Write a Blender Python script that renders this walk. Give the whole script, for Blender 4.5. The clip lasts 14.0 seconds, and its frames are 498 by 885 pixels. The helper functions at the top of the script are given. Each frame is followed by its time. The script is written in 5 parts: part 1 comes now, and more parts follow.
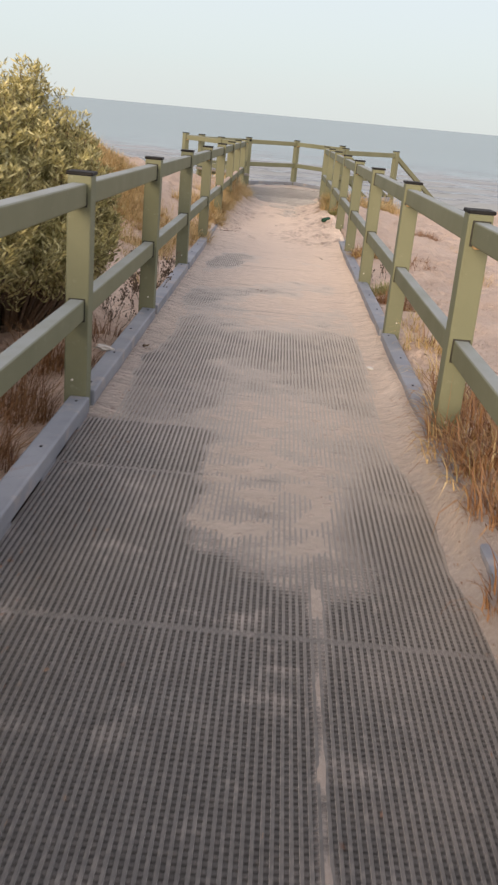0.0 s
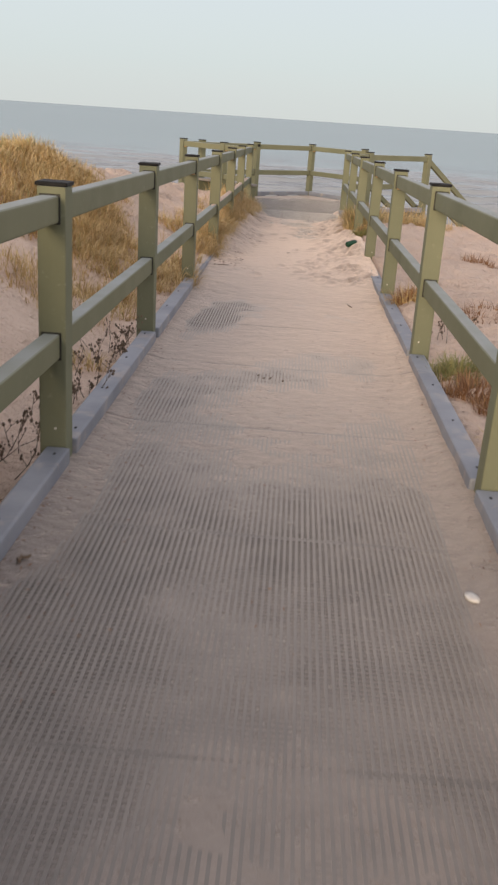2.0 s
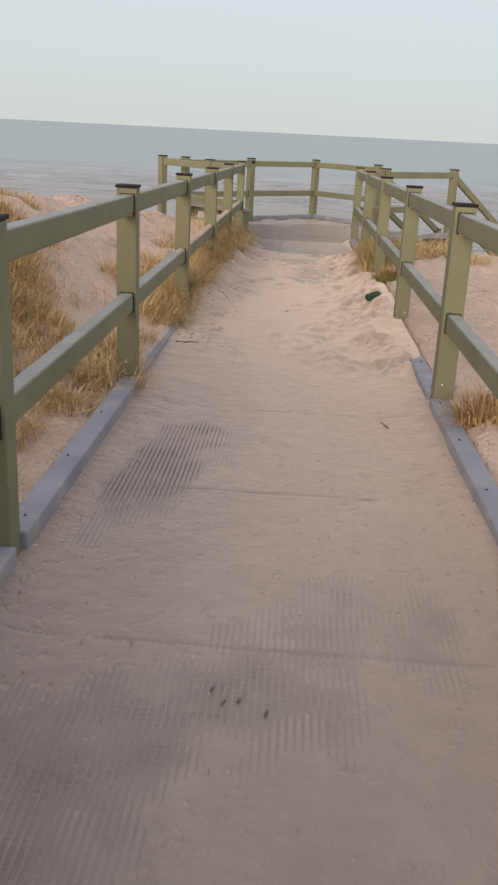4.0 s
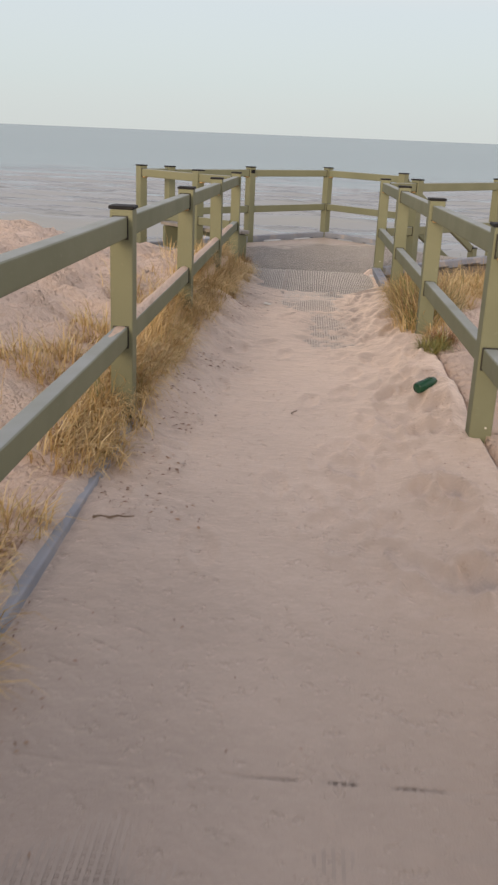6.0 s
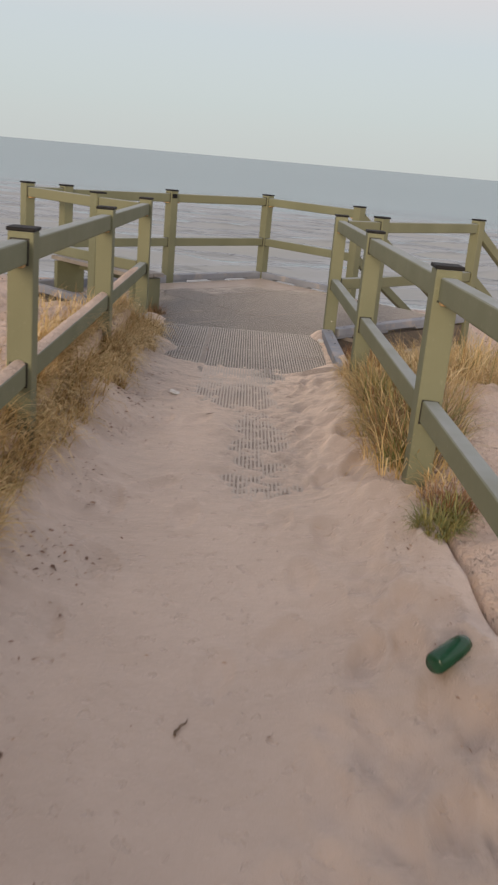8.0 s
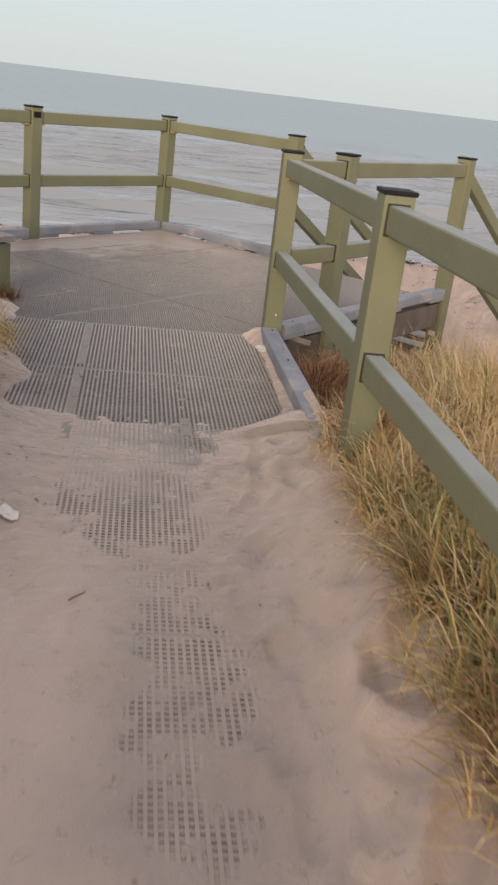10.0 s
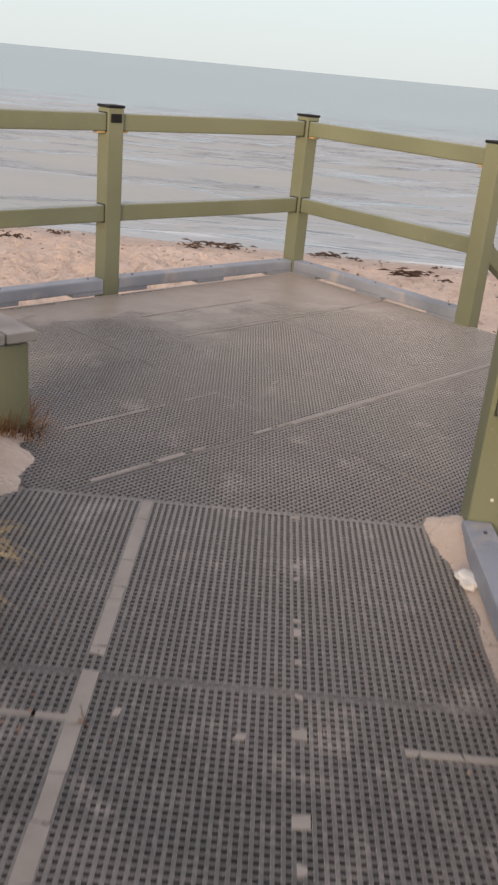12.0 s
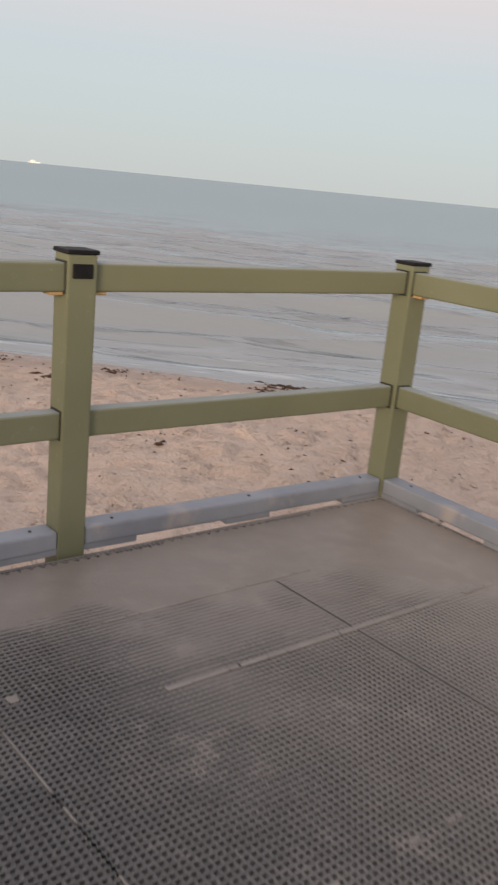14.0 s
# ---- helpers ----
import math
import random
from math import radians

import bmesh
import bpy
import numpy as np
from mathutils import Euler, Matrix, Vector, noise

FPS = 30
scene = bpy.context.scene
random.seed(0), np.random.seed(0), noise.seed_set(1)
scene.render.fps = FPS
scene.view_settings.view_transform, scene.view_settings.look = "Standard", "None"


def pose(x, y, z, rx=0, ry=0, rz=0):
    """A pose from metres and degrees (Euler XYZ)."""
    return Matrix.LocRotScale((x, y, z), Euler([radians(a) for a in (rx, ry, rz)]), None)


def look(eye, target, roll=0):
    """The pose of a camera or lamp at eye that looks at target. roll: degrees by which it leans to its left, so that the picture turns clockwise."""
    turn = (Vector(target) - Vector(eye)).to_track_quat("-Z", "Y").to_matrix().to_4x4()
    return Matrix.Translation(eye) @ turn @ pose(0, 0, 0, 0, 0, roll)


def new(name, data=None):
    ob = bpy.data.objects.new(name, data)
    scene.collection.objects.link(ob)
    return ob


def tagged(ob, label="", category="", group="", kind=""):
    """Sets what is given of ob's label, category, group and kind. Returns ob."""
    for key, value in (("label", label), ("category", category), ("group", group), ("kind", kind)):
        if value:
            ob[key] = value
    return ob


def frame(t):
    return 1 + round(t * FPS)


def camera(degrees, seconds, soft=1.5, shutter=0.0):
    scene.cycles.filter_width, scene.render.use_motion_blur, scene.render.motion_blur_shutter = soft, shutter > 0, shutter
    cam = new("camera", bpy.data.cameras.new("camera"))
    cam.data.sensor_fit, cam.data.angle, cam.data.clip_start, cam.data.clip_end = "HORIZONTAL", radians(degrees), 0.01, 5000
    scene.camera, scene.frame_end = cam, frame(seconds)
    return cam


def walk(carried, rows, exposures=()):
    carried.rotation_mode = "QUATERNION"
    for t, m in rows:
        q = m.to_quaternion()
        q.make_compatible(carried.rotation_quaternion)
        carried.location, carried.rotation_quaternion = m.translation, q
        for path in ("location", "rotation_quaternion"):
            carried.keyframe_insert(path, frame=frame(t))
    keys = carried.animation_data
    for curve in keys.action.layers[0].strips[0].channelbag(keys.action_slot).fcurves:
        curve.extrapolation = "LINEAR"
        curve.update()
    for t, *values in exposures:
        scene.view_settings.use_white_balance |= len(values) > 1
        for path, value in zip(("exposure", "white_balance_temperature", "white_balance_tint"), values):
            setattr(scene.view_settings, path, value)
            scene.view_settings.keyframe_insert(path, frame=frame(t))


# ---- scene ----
cam = camera(31.0, 14.0, soft=2.4, shutter=0.3)
PATH = [
    (0, (0.287, -0.04, 1.503), (0.268, 1.837, 0.815), 5.3),
    (0.5, (0.311, 0.695, 1.464), (0.296, 2.571, 0.77), 4.8),
    (1, (0.288, 1.322, 1.476), (0.211, 3.195, 0.778), 4.1),
    (1.5, (0.316, 1.994, 1.428), (0.259, 3.872, 0.74), 0.9),
    (2, (0.299, 2.658, 1.439), (0.236, 4.537, 0.757), 3.9),
    (2.5, (0.301, 3.331, 1.421), (0.278, 5.215, 0.749), 2.1),
    (3, (0.314, 4.037, 1.422), (0.254, 5.923, 0.759), 3.2),
    (5.3, (0.251, 7.108, 1.379), (0.151, 8.999, 0.735), 2.4),
    (5.5, (0.243, 7.359, 1.421), (0.16, 9.252, 0.781), 1.9),
    (6, (0.264, 8.022, 1.412), (0.164, 9.911, 0.761), 2.4),
    (6.5, (0.23, 8.655, 1.39), (0.122, 10.549, 0.755), 3.1),
    (7, (0.239, 9.301, 1.347), (0.184, 11.2, 0.723), 2.0),
    (7.5, (0.256, 9.901, 1.334), (0.17, 11.805, 0.73), 4.9),
    (7.7, (0.299, 10.143, 1.392), (0.295, 12.051, 0.794), 4.9),
    (9.8, (0.344, 12.94, 1.283), (0.491, 14.799, 0.561), 5.9),
    (10, (0.28, 13.195, 1.274), (0.563, 15.037, 0.549), 6.8),
    (10.5, (0.347, 13.794, 1.255), (0.376, 15.625, 0.45), 6.7),
    (11, (0.331, 14.397, 1.266), (0.583, 16.224, 0.492), 6.7),
    (11.5, (0.419, 15.068, 1.241), (0.504, 16.902, 0.448), 3.4),
    (12, (0.375, 15.624, 1.242), (0.367, 17.469, 0.471), 5.4),
    (12.5, (0.435, 16.195, 1.224), (0.443, 18.049, 0.474), 4.7),
    (13, (0.432, 16.796, 1.219), (0.365, 18.663, 0.507), 5.4),
    (13.5, (0.434, 17.355, 1.236), (0.353, 19.266, 0.649), 4.5),
    (14, (0.378, 17.905, 1.232), (0.152, 19.814, 0.68), 5.6),
]
LIGHTING = [(0, 0.2), (0.5, 0.13), (1.2, 0.13), (2.5, 0.0), (5.5, 0.0), (6.5, 0.03), (7.0, -0.13), (7.5, -0.18), (10, 0.06), (11, 0.12), (12, 0.26), (12.5, 0.3), (13, 0.12), (13.5, 0.0), (14, -0.13)]
walk(cam, [(t, look(eye, target, roll)) for t, eye, target, roll in PATH], LIGHTING)

# ---- world, sun ----
SUN_ELEV, SUN_ROT = 8.0, 194.0        # low sun behind the walker, a little to the left
world = bpy.data.worlds.new("dusk_sky")
scene.world = world
world.use_nodes = True
wn, wl = world.node_tree.nodes, world.node_tree.links
wn.clear()
w_out = wn.new("ShaderNodeOutputWorld")
w_bg = wn.new("ShaderNodeBackground")
w_bg.inputs["Strength"].default_value = 0.10
sky = wn.new("ShaderNodeTexSky")
sky.sky_type = "NISHITA"
sky.sun_disc = False
sky.sun_elevation = radians(SUN_ELEV)
sky.sun_rotation = radians(SUN_ROT)
sky.dust_density = 2.0
sky.ozone_density = 1.5
# thin high haze evens the clear sky towards pale grey-blue
w_co = wn.new("ShaderNodeTexCoord")
w_sep = wn.new("ShaderNodeSeparateXYZ")
wl.new(w_co.outputs["Generated"], w_sep.inputs[0])
w_ramp = wn.new("ShaderNodeValToRGB")
for el in range(4):
    w_ramp.color_ramp.elements.new(0.5)
HAZE = ((0.0, (0.77, 0.815, 0.80)), (0.05, (0.74, 0.815, 0.835)), (0.12, (0.76, 0.825, 0.87)), (0.19, (0.93, 0.845, 0.85)), (0.42, (0.97, 0.85, 0.855)), (1.0, (0.86, 0.86, 0.92)))
for el, (at, col) in zip(w_ramp.color_ramp.elements, HAZE):
    el.position = at
    el.color = (*col, 1)
wl.new(w_sep.outputs["Z"], w_ramp.inputs[0])
w_gain = wn.new("ShaderNodeVectorMath")
w_gain.operation = "SCALE"
w_gain.inputs["Scale"].default_value = 10.1
wl.new(w_ramp.outputs[0], w_gain.inputs[0])
w_mix = wn.new("ShaderNodeMix")
w_mix.data_type = "RGBA"
w_mix.inputs["Factor"].default_value = 0.8
wl.new(sky.outputs[0], w_mix.inputs["A"])
wl.new(w_gain.outputs[0], w_mix.inputs["B"])
wl.new(w_mix.outputs["Result"], w_bg.inputs["Color"])
wl.new(w_bg.outputs[0], w_out.inputs[0])

sun_data = bpy.data.lights.new("sun", "SUN")
sun_data.energy, sun_data.angle, sun_data.color = 3.4, radians(22), (1.0, 0.76, 0.52)
sun = new("sun", sun_data)
az, elv = radians(SUN_ROT), radians(SUN_ELEV)
sun.matrix_world = look((0, 0, 20), Vector((0, 0, 20)) - Vector((math.sin(az) * math.cos(elv), math.cos(az) * math.cos(elv), math.sin(elv))))


# ---- materials ----
class Mat:
    """A principled material with a few shorthands."""

    def __init__(self, name, rough=0.6, metal=0.0):
        self.m = bpy.data.materials.new(name)
        self.m.use_nodes = True
        self.n, self.l = self.m.node_tree.nodes, self.m.node_tree.links
        self.b = self.n["Principled BSDF"]
        self.b.inputs["Roughness"].default_value = rough
        self.b.inputs["Metallic"].default_value = metal
        self.co = self.n.new("ShaderNodeTexCoord")
        self.geo = self.n.new("ShaderNodeNewGeometry")

    def noise(self, scale, detail=4.0, stretch=(1, 1, 1), rough=0.55):
        mp = self.n.new("ShaderNodeMapping")
        mp.inputs["Scale"].default_value = stretch
        self.l.new(self.geo.outputs["Position"], mp.inputs[0])
        t = self.n.new("ShaderNodeTexNoise")
        t.inputs["Scale"].default_value, t.inputs["Detail"].default_value, t.inputs["Roughness"].default_value = scale, detail, rough
        self.l.new(mp.outputs[0], t.inputs["Vector"])
        return t.outputs["Fac"]

    def ramp(self, fac, *stops):
        r = self.n.new("ShaderNodeValToRGB")
        while len(r.color_ramp.elements) < len(stops):
            r.color_ramp.elements.new(0.5)
        for el, (at, col) in zip(r.color_ramp.elements, stops):
            el.position, el.color = at, (*col, 1) if len(col) == 3 else col
        self.l.new(fac, r.inputs[0])
        return r.outputs[0]

    def mix(self, fac, a, b, blend="MIX"):
        k = self.n.new("ShaderNodeMix")
        k.data_type, k.blend_type = "RGBA", blend
        for key, val in (("Factor", fac), ("A", a), ("B", b)):
            if isinstance(val, (int, float)):
                k.inputs[key].default_value = val
            elif isinstance(val, tuple):
                k.inputs[key].default_value = (*val, 1)
            else:
                self.l.new(val, k.inputs[key])
        return k.outputs["Result"]

    def color(self, out):
        self.l.new(out, self.b.inputs["Base Color"])
        return self

    def bump(self, fac, strength, distance):
        k = self.n.new("ShaderNodeBump")
        k.inputs["Strength"].default_value, k.inputs["Distance"].default_value = strength, distance
        self.l.new(fac, k.inputs["Height"])
        prev = self.b.inputs["Normal"].links
        if prev:
            self.l.new(prev[0].from_socket, k.inputs["Normal"])
        self.l.new(k.outputs[0], self.b.inputs["Normal"])
        return self

    def rough(self, fac, lo, hi):
        r = self.n.new("ShaderNodeMapRange")
        r.inputs["To Min"].default_value, r.inputs["To Max"].default_value = lo, hi
        self.l.new(fac, r.inputs[0])
        self.l.new(r.outputs[0], self.b.inputs["Roughness"])
        return self

    def n_range(self, value, lo, hi):
        r = self.n.new("ShaderNodeMapRange")
        r.inputs["From Min"].default_value, r.inputs["From Max"].default_value = lo, hi
        self.l.new(value, r.inputs[0])
        return r.outputs[0]

    def random(self):
        o = self.n.new("ShaderNodeObjectInfo")
        return o.outputs["Random"]

    def dusty(self, weight, tint=(0.95, 0.82, 0.74)):
        """Fine dust that catches light at a low angle."""
        self.b.inputs["Sheen Weight"].default_value = weight
        self.b.inputs["Sheen Roughness"].default_value = 0.45
        self.b.inputs["Sheen Tint"].default_value = (*tint, 1)

    def island(self):
        return self.geo.outputs["Random Per Island"]


def mat_paint():
    """Olive-green painted timber with faint brush grain and salt-faded patches."""
    k = Mat("olive_paint", 0.45)
    c = k.ramp(k.noise(2.2, 5), (0.3, (0.158, 0.171, 0.108)), (0.7, (0.202, 0.216, 0.142)))
    c = k.mix(k.ramp(k.noise(38, 6), (0.62, (0, 0, 0)), (0.78, (0.35, 0.35, 0.35))), c, (0.38, 0.40, 0.33))
    c = k.mix(k.random(), c, k.mix(0.5, c, (0.21, 0.212, 0.13)))
    k.color(c)
    k.rough(k.noise(7, 4), 0.55, 0.8)
    k.b.inputs["Specular IOR Level"].default_value = 0.3
    # upward faces have the sky's grey-blue reflection painted in, in uneven patches
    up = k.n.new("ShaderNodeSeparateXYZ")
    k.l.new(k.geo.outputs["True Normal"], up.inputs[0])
    skylit = k.n.new("ShaderNodeMath")
    skylit.operation = "MULTIPLY"
    k.l.new(k.ramp(up.outputs["Z"], (0.6, (0, 0, 0)), (0.9, (0.8, 0.8, 0.8))), skylit.inputs[0])
    k.l.new(k.ramp(k.noise(4, 6), (0.25, (0.55, 0.55, 0.55)), (0.65, (1, 1, 1))), skylit.inputs[1])
    k.color(k.mix(skylit.outputs[0], c, (0.39, 0.43, 0.445)))
    k.bump(k.noise(60, 3, (1, 1, 0.08)), 0.12, 0.004)
    return k.m


def mat_plain(name, lo, hi, scale, rough, bump=0.15, dist=0.003, metal=0.0):
    k = Mat(name, rough, metal)
    k.color(k.ramp(k.noise(scale, 5), (0.3, lo), (0.7, hi)))
    if bump:
        k.bump(k.noise(scale * 9, 4), bump, dist)
    return k.m


def mat_kerb():
    k = Mat("grey_kerb_paint", 0.5)
    c = k.ramp(k.noise(3, 5), (0.3, (0.205, 0.228, 0.275)), (0.7, (0.315, 0.338, 0.388)))
    sandy = k.ramp(k.noise(6.5, 6), (0.55, (0, 0, 0)), (0.7, (0.45, 0.45, 0.45)))
    k.color(k.mix(sandy, c, (0.56, 0.46, 0.39)))
    k.rough(k.noise(5), 0.4, 0.75)
    k.bump(k.noise(50, 4), 0.2, 0.003)
    return k.m


def mat_grating():
    """Dark grey moulded grating, dusted with fine sand."""
    k = Mat("grey_grating", 0.42)
    k.dusty(0.8, (0.86, 0.83, 0.82))
    c = k.ramp(k.noise(14, 5), (0.3, (0.034, 0.035, 0.039)), (0.7, (0.062, 0.063, 0.068)))
    dust = k.ramp(k.noise(1.7, 6, rough=0.65), (0.50, (0, 0, 0)), (0.74, (0.38, 0.38, 0.38)))
    c = k.mix(dust, c, (0.27, 0.242, 0.228))
    smear = k.ramp(k.noise(4.2, 6, rough=0.72), (0.56, (0, 0, 0)), (0.72, (0.55, 0.55, 0.55)))
    c = k.mix(smear, c, (0.42, 0.375, 0.35))
    c = k.mix(k.ramp(k.noise(90, 3), (0.5, (0, 0, 0)), (0.75, (0.35, 0.35, 0.35))), c, (0.36, 0.325, 0.305))
    # bar sides: less dust, plus a dark tint for shade inside the cells
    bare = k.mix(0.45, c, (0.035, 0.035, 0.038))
    # sand is trodden into the middle of the walkway and blown over the seaward half of the platform
    sep = k.n.new("ShaderNodeSeparateXYZ")
    k.l.new(k.geo.outputs["Position"], sep.inputs[0])
    wob = k.n.new("ShaderNodeMath")
    wob.operation = "MULTIPLY_ADD"
    k.l.new(k.noise(1.1, 4), wob.inputs[0])
    wob.inputs[1].default_value = 2.4
    skew = k.n.new("ShaderNodeMath")
    skew.operation = "MULTIPLY_ADD"
    k.l.new(sep.outputs["X"], skew.inputs[0])
    skew.inputs[1].default_value = 1.1
    k.l.new(sep.outputs["Y"], skew.inputs[2])
    k.l.new(skew.outputs[0], wob.inputs[2])
    span = k.n.new("ShaderNodeMapRange")
    span.inputs["From Min"].default_value, span.inputs["From Max"].default_value = 0.0, 24.0
    k.l.new(wob.outputs[0], span.inputs[0])
    zone = k.ramp(span.outputs[0], (4.0 / 24, (0, 0, 0)), (5.2 / 24, (0.93, 0.93, 0.93)), (9.0 / 24, (0.93, 0.93, 0.93)), (11.0 / 24, (0.9, 0.9, 0.9)), (17.75 / 24, (0.9, 0.9, 0.9)), (18.2 / 24, (0.05, 0.05, 0.05)), (21.2 / 24, (0.08, 0.08, 0.08)), (23.0 / 24, (0.65, 0.65, 0.65)))
    dusty = k.ramp(k.noise(6, 5), (0.3, (0.170, 0.155, 0.146)), (0.7, (0.245, 0.219, 0.202)))
    sandy = k.ramp(k.noise(6, 5), (0.3, (0.30, 0.25, 0.218)), (0.7, (0.39, 0.322, 0.28)))
    far = k.ramp(span.outputs[0], (8.2 / 24, (0, 0, 0)), (11.0 / 24, (1, 1, 1)), (17.5 / 24, (1, 1, 1)), (18.0 / 24, (0, 0, 0)))
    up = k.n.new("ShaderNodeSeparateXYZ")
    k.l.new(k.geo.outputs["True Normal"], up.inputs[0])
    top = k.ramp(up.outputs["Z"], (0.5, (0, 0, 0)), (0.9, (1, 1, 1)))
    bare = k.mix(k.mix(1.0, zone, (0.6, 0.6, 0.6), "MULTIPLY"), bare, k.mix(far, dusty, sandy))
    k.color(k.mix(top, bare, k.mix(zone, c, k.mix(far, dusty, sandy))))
    k.bump(k.noise(240, 2), 0.3, 0.002)
    return k.m


def mat_sand():
    k = Mat("sand", 0.95)
    c = k.ramp(k.noise(0.8, 6, rough=0.6), (0.3, (0.70, 0.525, 0.418)), (0.7, (0.815, 0.642, 0.528)))
    c = k.mix(k.ramp(k.noise(30, 5), (0.35, (0.0, 0.0, 0.0)), (0.8, (0.5, 0.5, 0.5))), c, (0.82, 0.67, 0.56))
    c = k.mix(k.ramp(k.noise(420, 2), (0.3, (0.55, 0.55, 0.55)), (0.5, (0, 0, 0))), c, (0.50, 0.35, 0.25))
    # wet band by the water
    sep = k.n.new("ShaderNodeSeparateXYZ")
    k.l.new(k.geo.outputs["Position"], sep.inputs[0])
    wet = k.n.new("ShaderNodeMapRange")
    wet.inputs["From Min"].default_value, wet.inputs["From Max"].default_value = -1.30, -1.42
    k.l.new(sep.outputs["Z"], wet.inputs[0])
    c = k.mix(wet.outputs[0], c, k.mix(0.5, c, (0.30, 0.22, 0.18)))
    k.color(c)
    r = k.n.new("ShaderNodeMapRange")
    r.inputs["From Min"].default_value, r.inputs["From Max"].default_value = -1.40, -1.47
    r.inputs["To Min"].default_value, r.inputs["To Max"].default_value = 0.72, 0.22
    k.l.new(sep.outputs["Z"], r.inputs[0])
    k.l.new(r.outputs[0], k.b.inputs["Roughness"])
    k.bump(k.noise(5, 5, rough=0.6), 0.8, 0.12)
    k.bump(k.noise(9, 5, rough=0.65), 0.9, 0.09)
    k.bump(k.noise(160, 3), 0.5, 0.006)
    return k.m


def mat_dust():
    """Grey-brown dust packed level with the bars of the platform."""
    k = Mat("packed_dust", 0.42)
    k.b.inputs["Specular IOR Level"].default_value = 0.75
    k.dusty(0.32)
    c = k.ramp(k.noise(1.3, 6, (1, 1, 1), 0.65), (0.3, (0.155, 0.136, 0.124)), (0.7, (0.215, 0.188, 0.170)))
    c = k.mix(k.ramp(k.noise(9, 5), (0.5, (0, 0, 0)), (0.72, (0.5, 0.5, 0.5))), c, (0.28, 0.245, 0.222))
    k.color(k.mix(k.ramp(k.noise(300, 2), (0.3, (0.4, 0.4, 0.4)), (0.5, (0, 0, 0))), c, (0.17, 0.145, 0.125)))
    k.bump(k.noise(170, 3), 0.4, 0.003)
    return k.m


def mat_film():
    """Trodden sand and dust in the deck: greyer than the beach."""
    k = Mat("trodden_sand", 0.5)
    k.b.inputs["Specular IOR Level"].default_value = 0.75
    k.dusty(1.0)
    c = k.ramp(k.noise(1.6, 6, rough=0.6), (0.3, (0.172, 0.152, 0.141)), (0.7, (0.248, 0.214, 0.194)))
    c = k.mix(k.ramp(k.noise(5.5, 5, (1, 0.6, 1), 0.65), (0.5, (0, 0, 0)), (0.72, (0.55, 0.55, 0.55))), c, (0.33, 0.274, 0.24))
    c = k.mix(k.ramp(k.noise(24, 5), (0.4, (0, 0, 0)), (0.8, (0.4, 0.4, 0.4))), c, (0.31, 0.262, 0.232))
    # worn to grey dust along one side
    sx = k.n.new("ShaderNodeSeparateXYZ")
    k.l.new(k.geo.outputs["Position"], sx.inputs[0])
    wx = k.n.new("ShaderNodeMath")
    wx.operation = "MULTIPLY_ADD"
    k.l.new(k.noise(1.4, 5), wx.inputs[0])
    wx.inputs[1].default_value = 0.9
    k.l.new(sx.outputs["X"], wx.inputs[2])
    c = k.mix(k.ramp(wx.outputs[0], (0.40, (0.8, 0.8, 0.8)), (0.70, (0, 0, 0))), c, (0.16, 0.14, 0.133))
    k.color(k.mix(k.ramp(k.noise(380, 2), (0.3, (0.4, 0.4, 0.4)), (0.5, (0, 0, 0))), c, (0.20, 0.16, 0.135)))
    # cleaner, paler sand where it lies deep
    sep = k.n.new("ShaderNodeSeparateXYZ")
    k.l.new(k.geo.outputs["Position"], sep.inputs[0])
    deep = k.n.new("ShaderNodeMapRange")
    deep.inputs["From Max"].default_value = 20.0
    k.l.new(sep.outputs["Y"], deep.inputs[0])
    depth = k.ramp(deep.outputs[0], *[(at / 20, (v, v, v)) for at, v in ((6.0, 0.0), (8.2, 0.4), (9.6, 0.45), (11.6, 0.92), (14.9, 0.9), (16.4, 0.3), (17.2, 0.3), (17.7, 0.9))])
    # beside the kerb the sand stays clean
    depth = k.mix(k.ramp(wx.outputs[0], (1.10, (0, 0, 0)), (1.25, (1, 1, 1))), depth, k.mix(0.5, depth, (0.92, 0.92, 0.92)))
    # and greyer along the trodden middle before the platform
    lane_x = k.ramp(k.n_range(sx.outputs["X"], 0.0, 1.0), (0.16, (0, 0, 0)), (0.34, (1, 1, 1)), (0.64, (1, 1, 1)), (0.80, (0, 0, 0)))
    lane_y = k.ramp(deep.outputs[0], (13.4 / 20, (0, 0, 0)), (14.4 / 20, (0.75, 0.75, 0.75)), (17.0 / 20, (0.75, 0.75, 0.75)))
    depth = k.mix(k.mix(1.0, lane_x, lane_y, "MULTIPLY"), depth, (0.15, 0.15, 0.15))
    k.color(k.mix(depth, k.b.inputs["Base Color"].links[0].from_socket, k.ramp(k.noise(2.3, 5), (0.3, (0.395, 0.312, 0.260)), (0.7, (0.495, 0.397, 0.335)))))
    k.bump(k.noise(11, 6, rough=0.6), 0.45, 0.03)
    k.bump(k.ramp(k.noise(21, 3), (0.30, (0, 0, 0)), (0.40, (1, 1, 1))), 0.5, 0.010)
    k.bump(k.noise(190, 3), 0.4, 0.004)
    return k.m


def mat_leafy(name, *cols):
    """Blades or leaves, each of its own shade."""
    k = Mat(name, 0.6)
    step = 1.0 / max(1, len(cols) - 1)
    k.color(k.ramp(k.island(), *[(i * step, c) for i, c in enumerate(cols)]))
    k.b.inputs["Subsurface Weight"].default_value = 0.0
    k.b.inputs["Transmission Weight"].default_value = 0.0
    return k.m


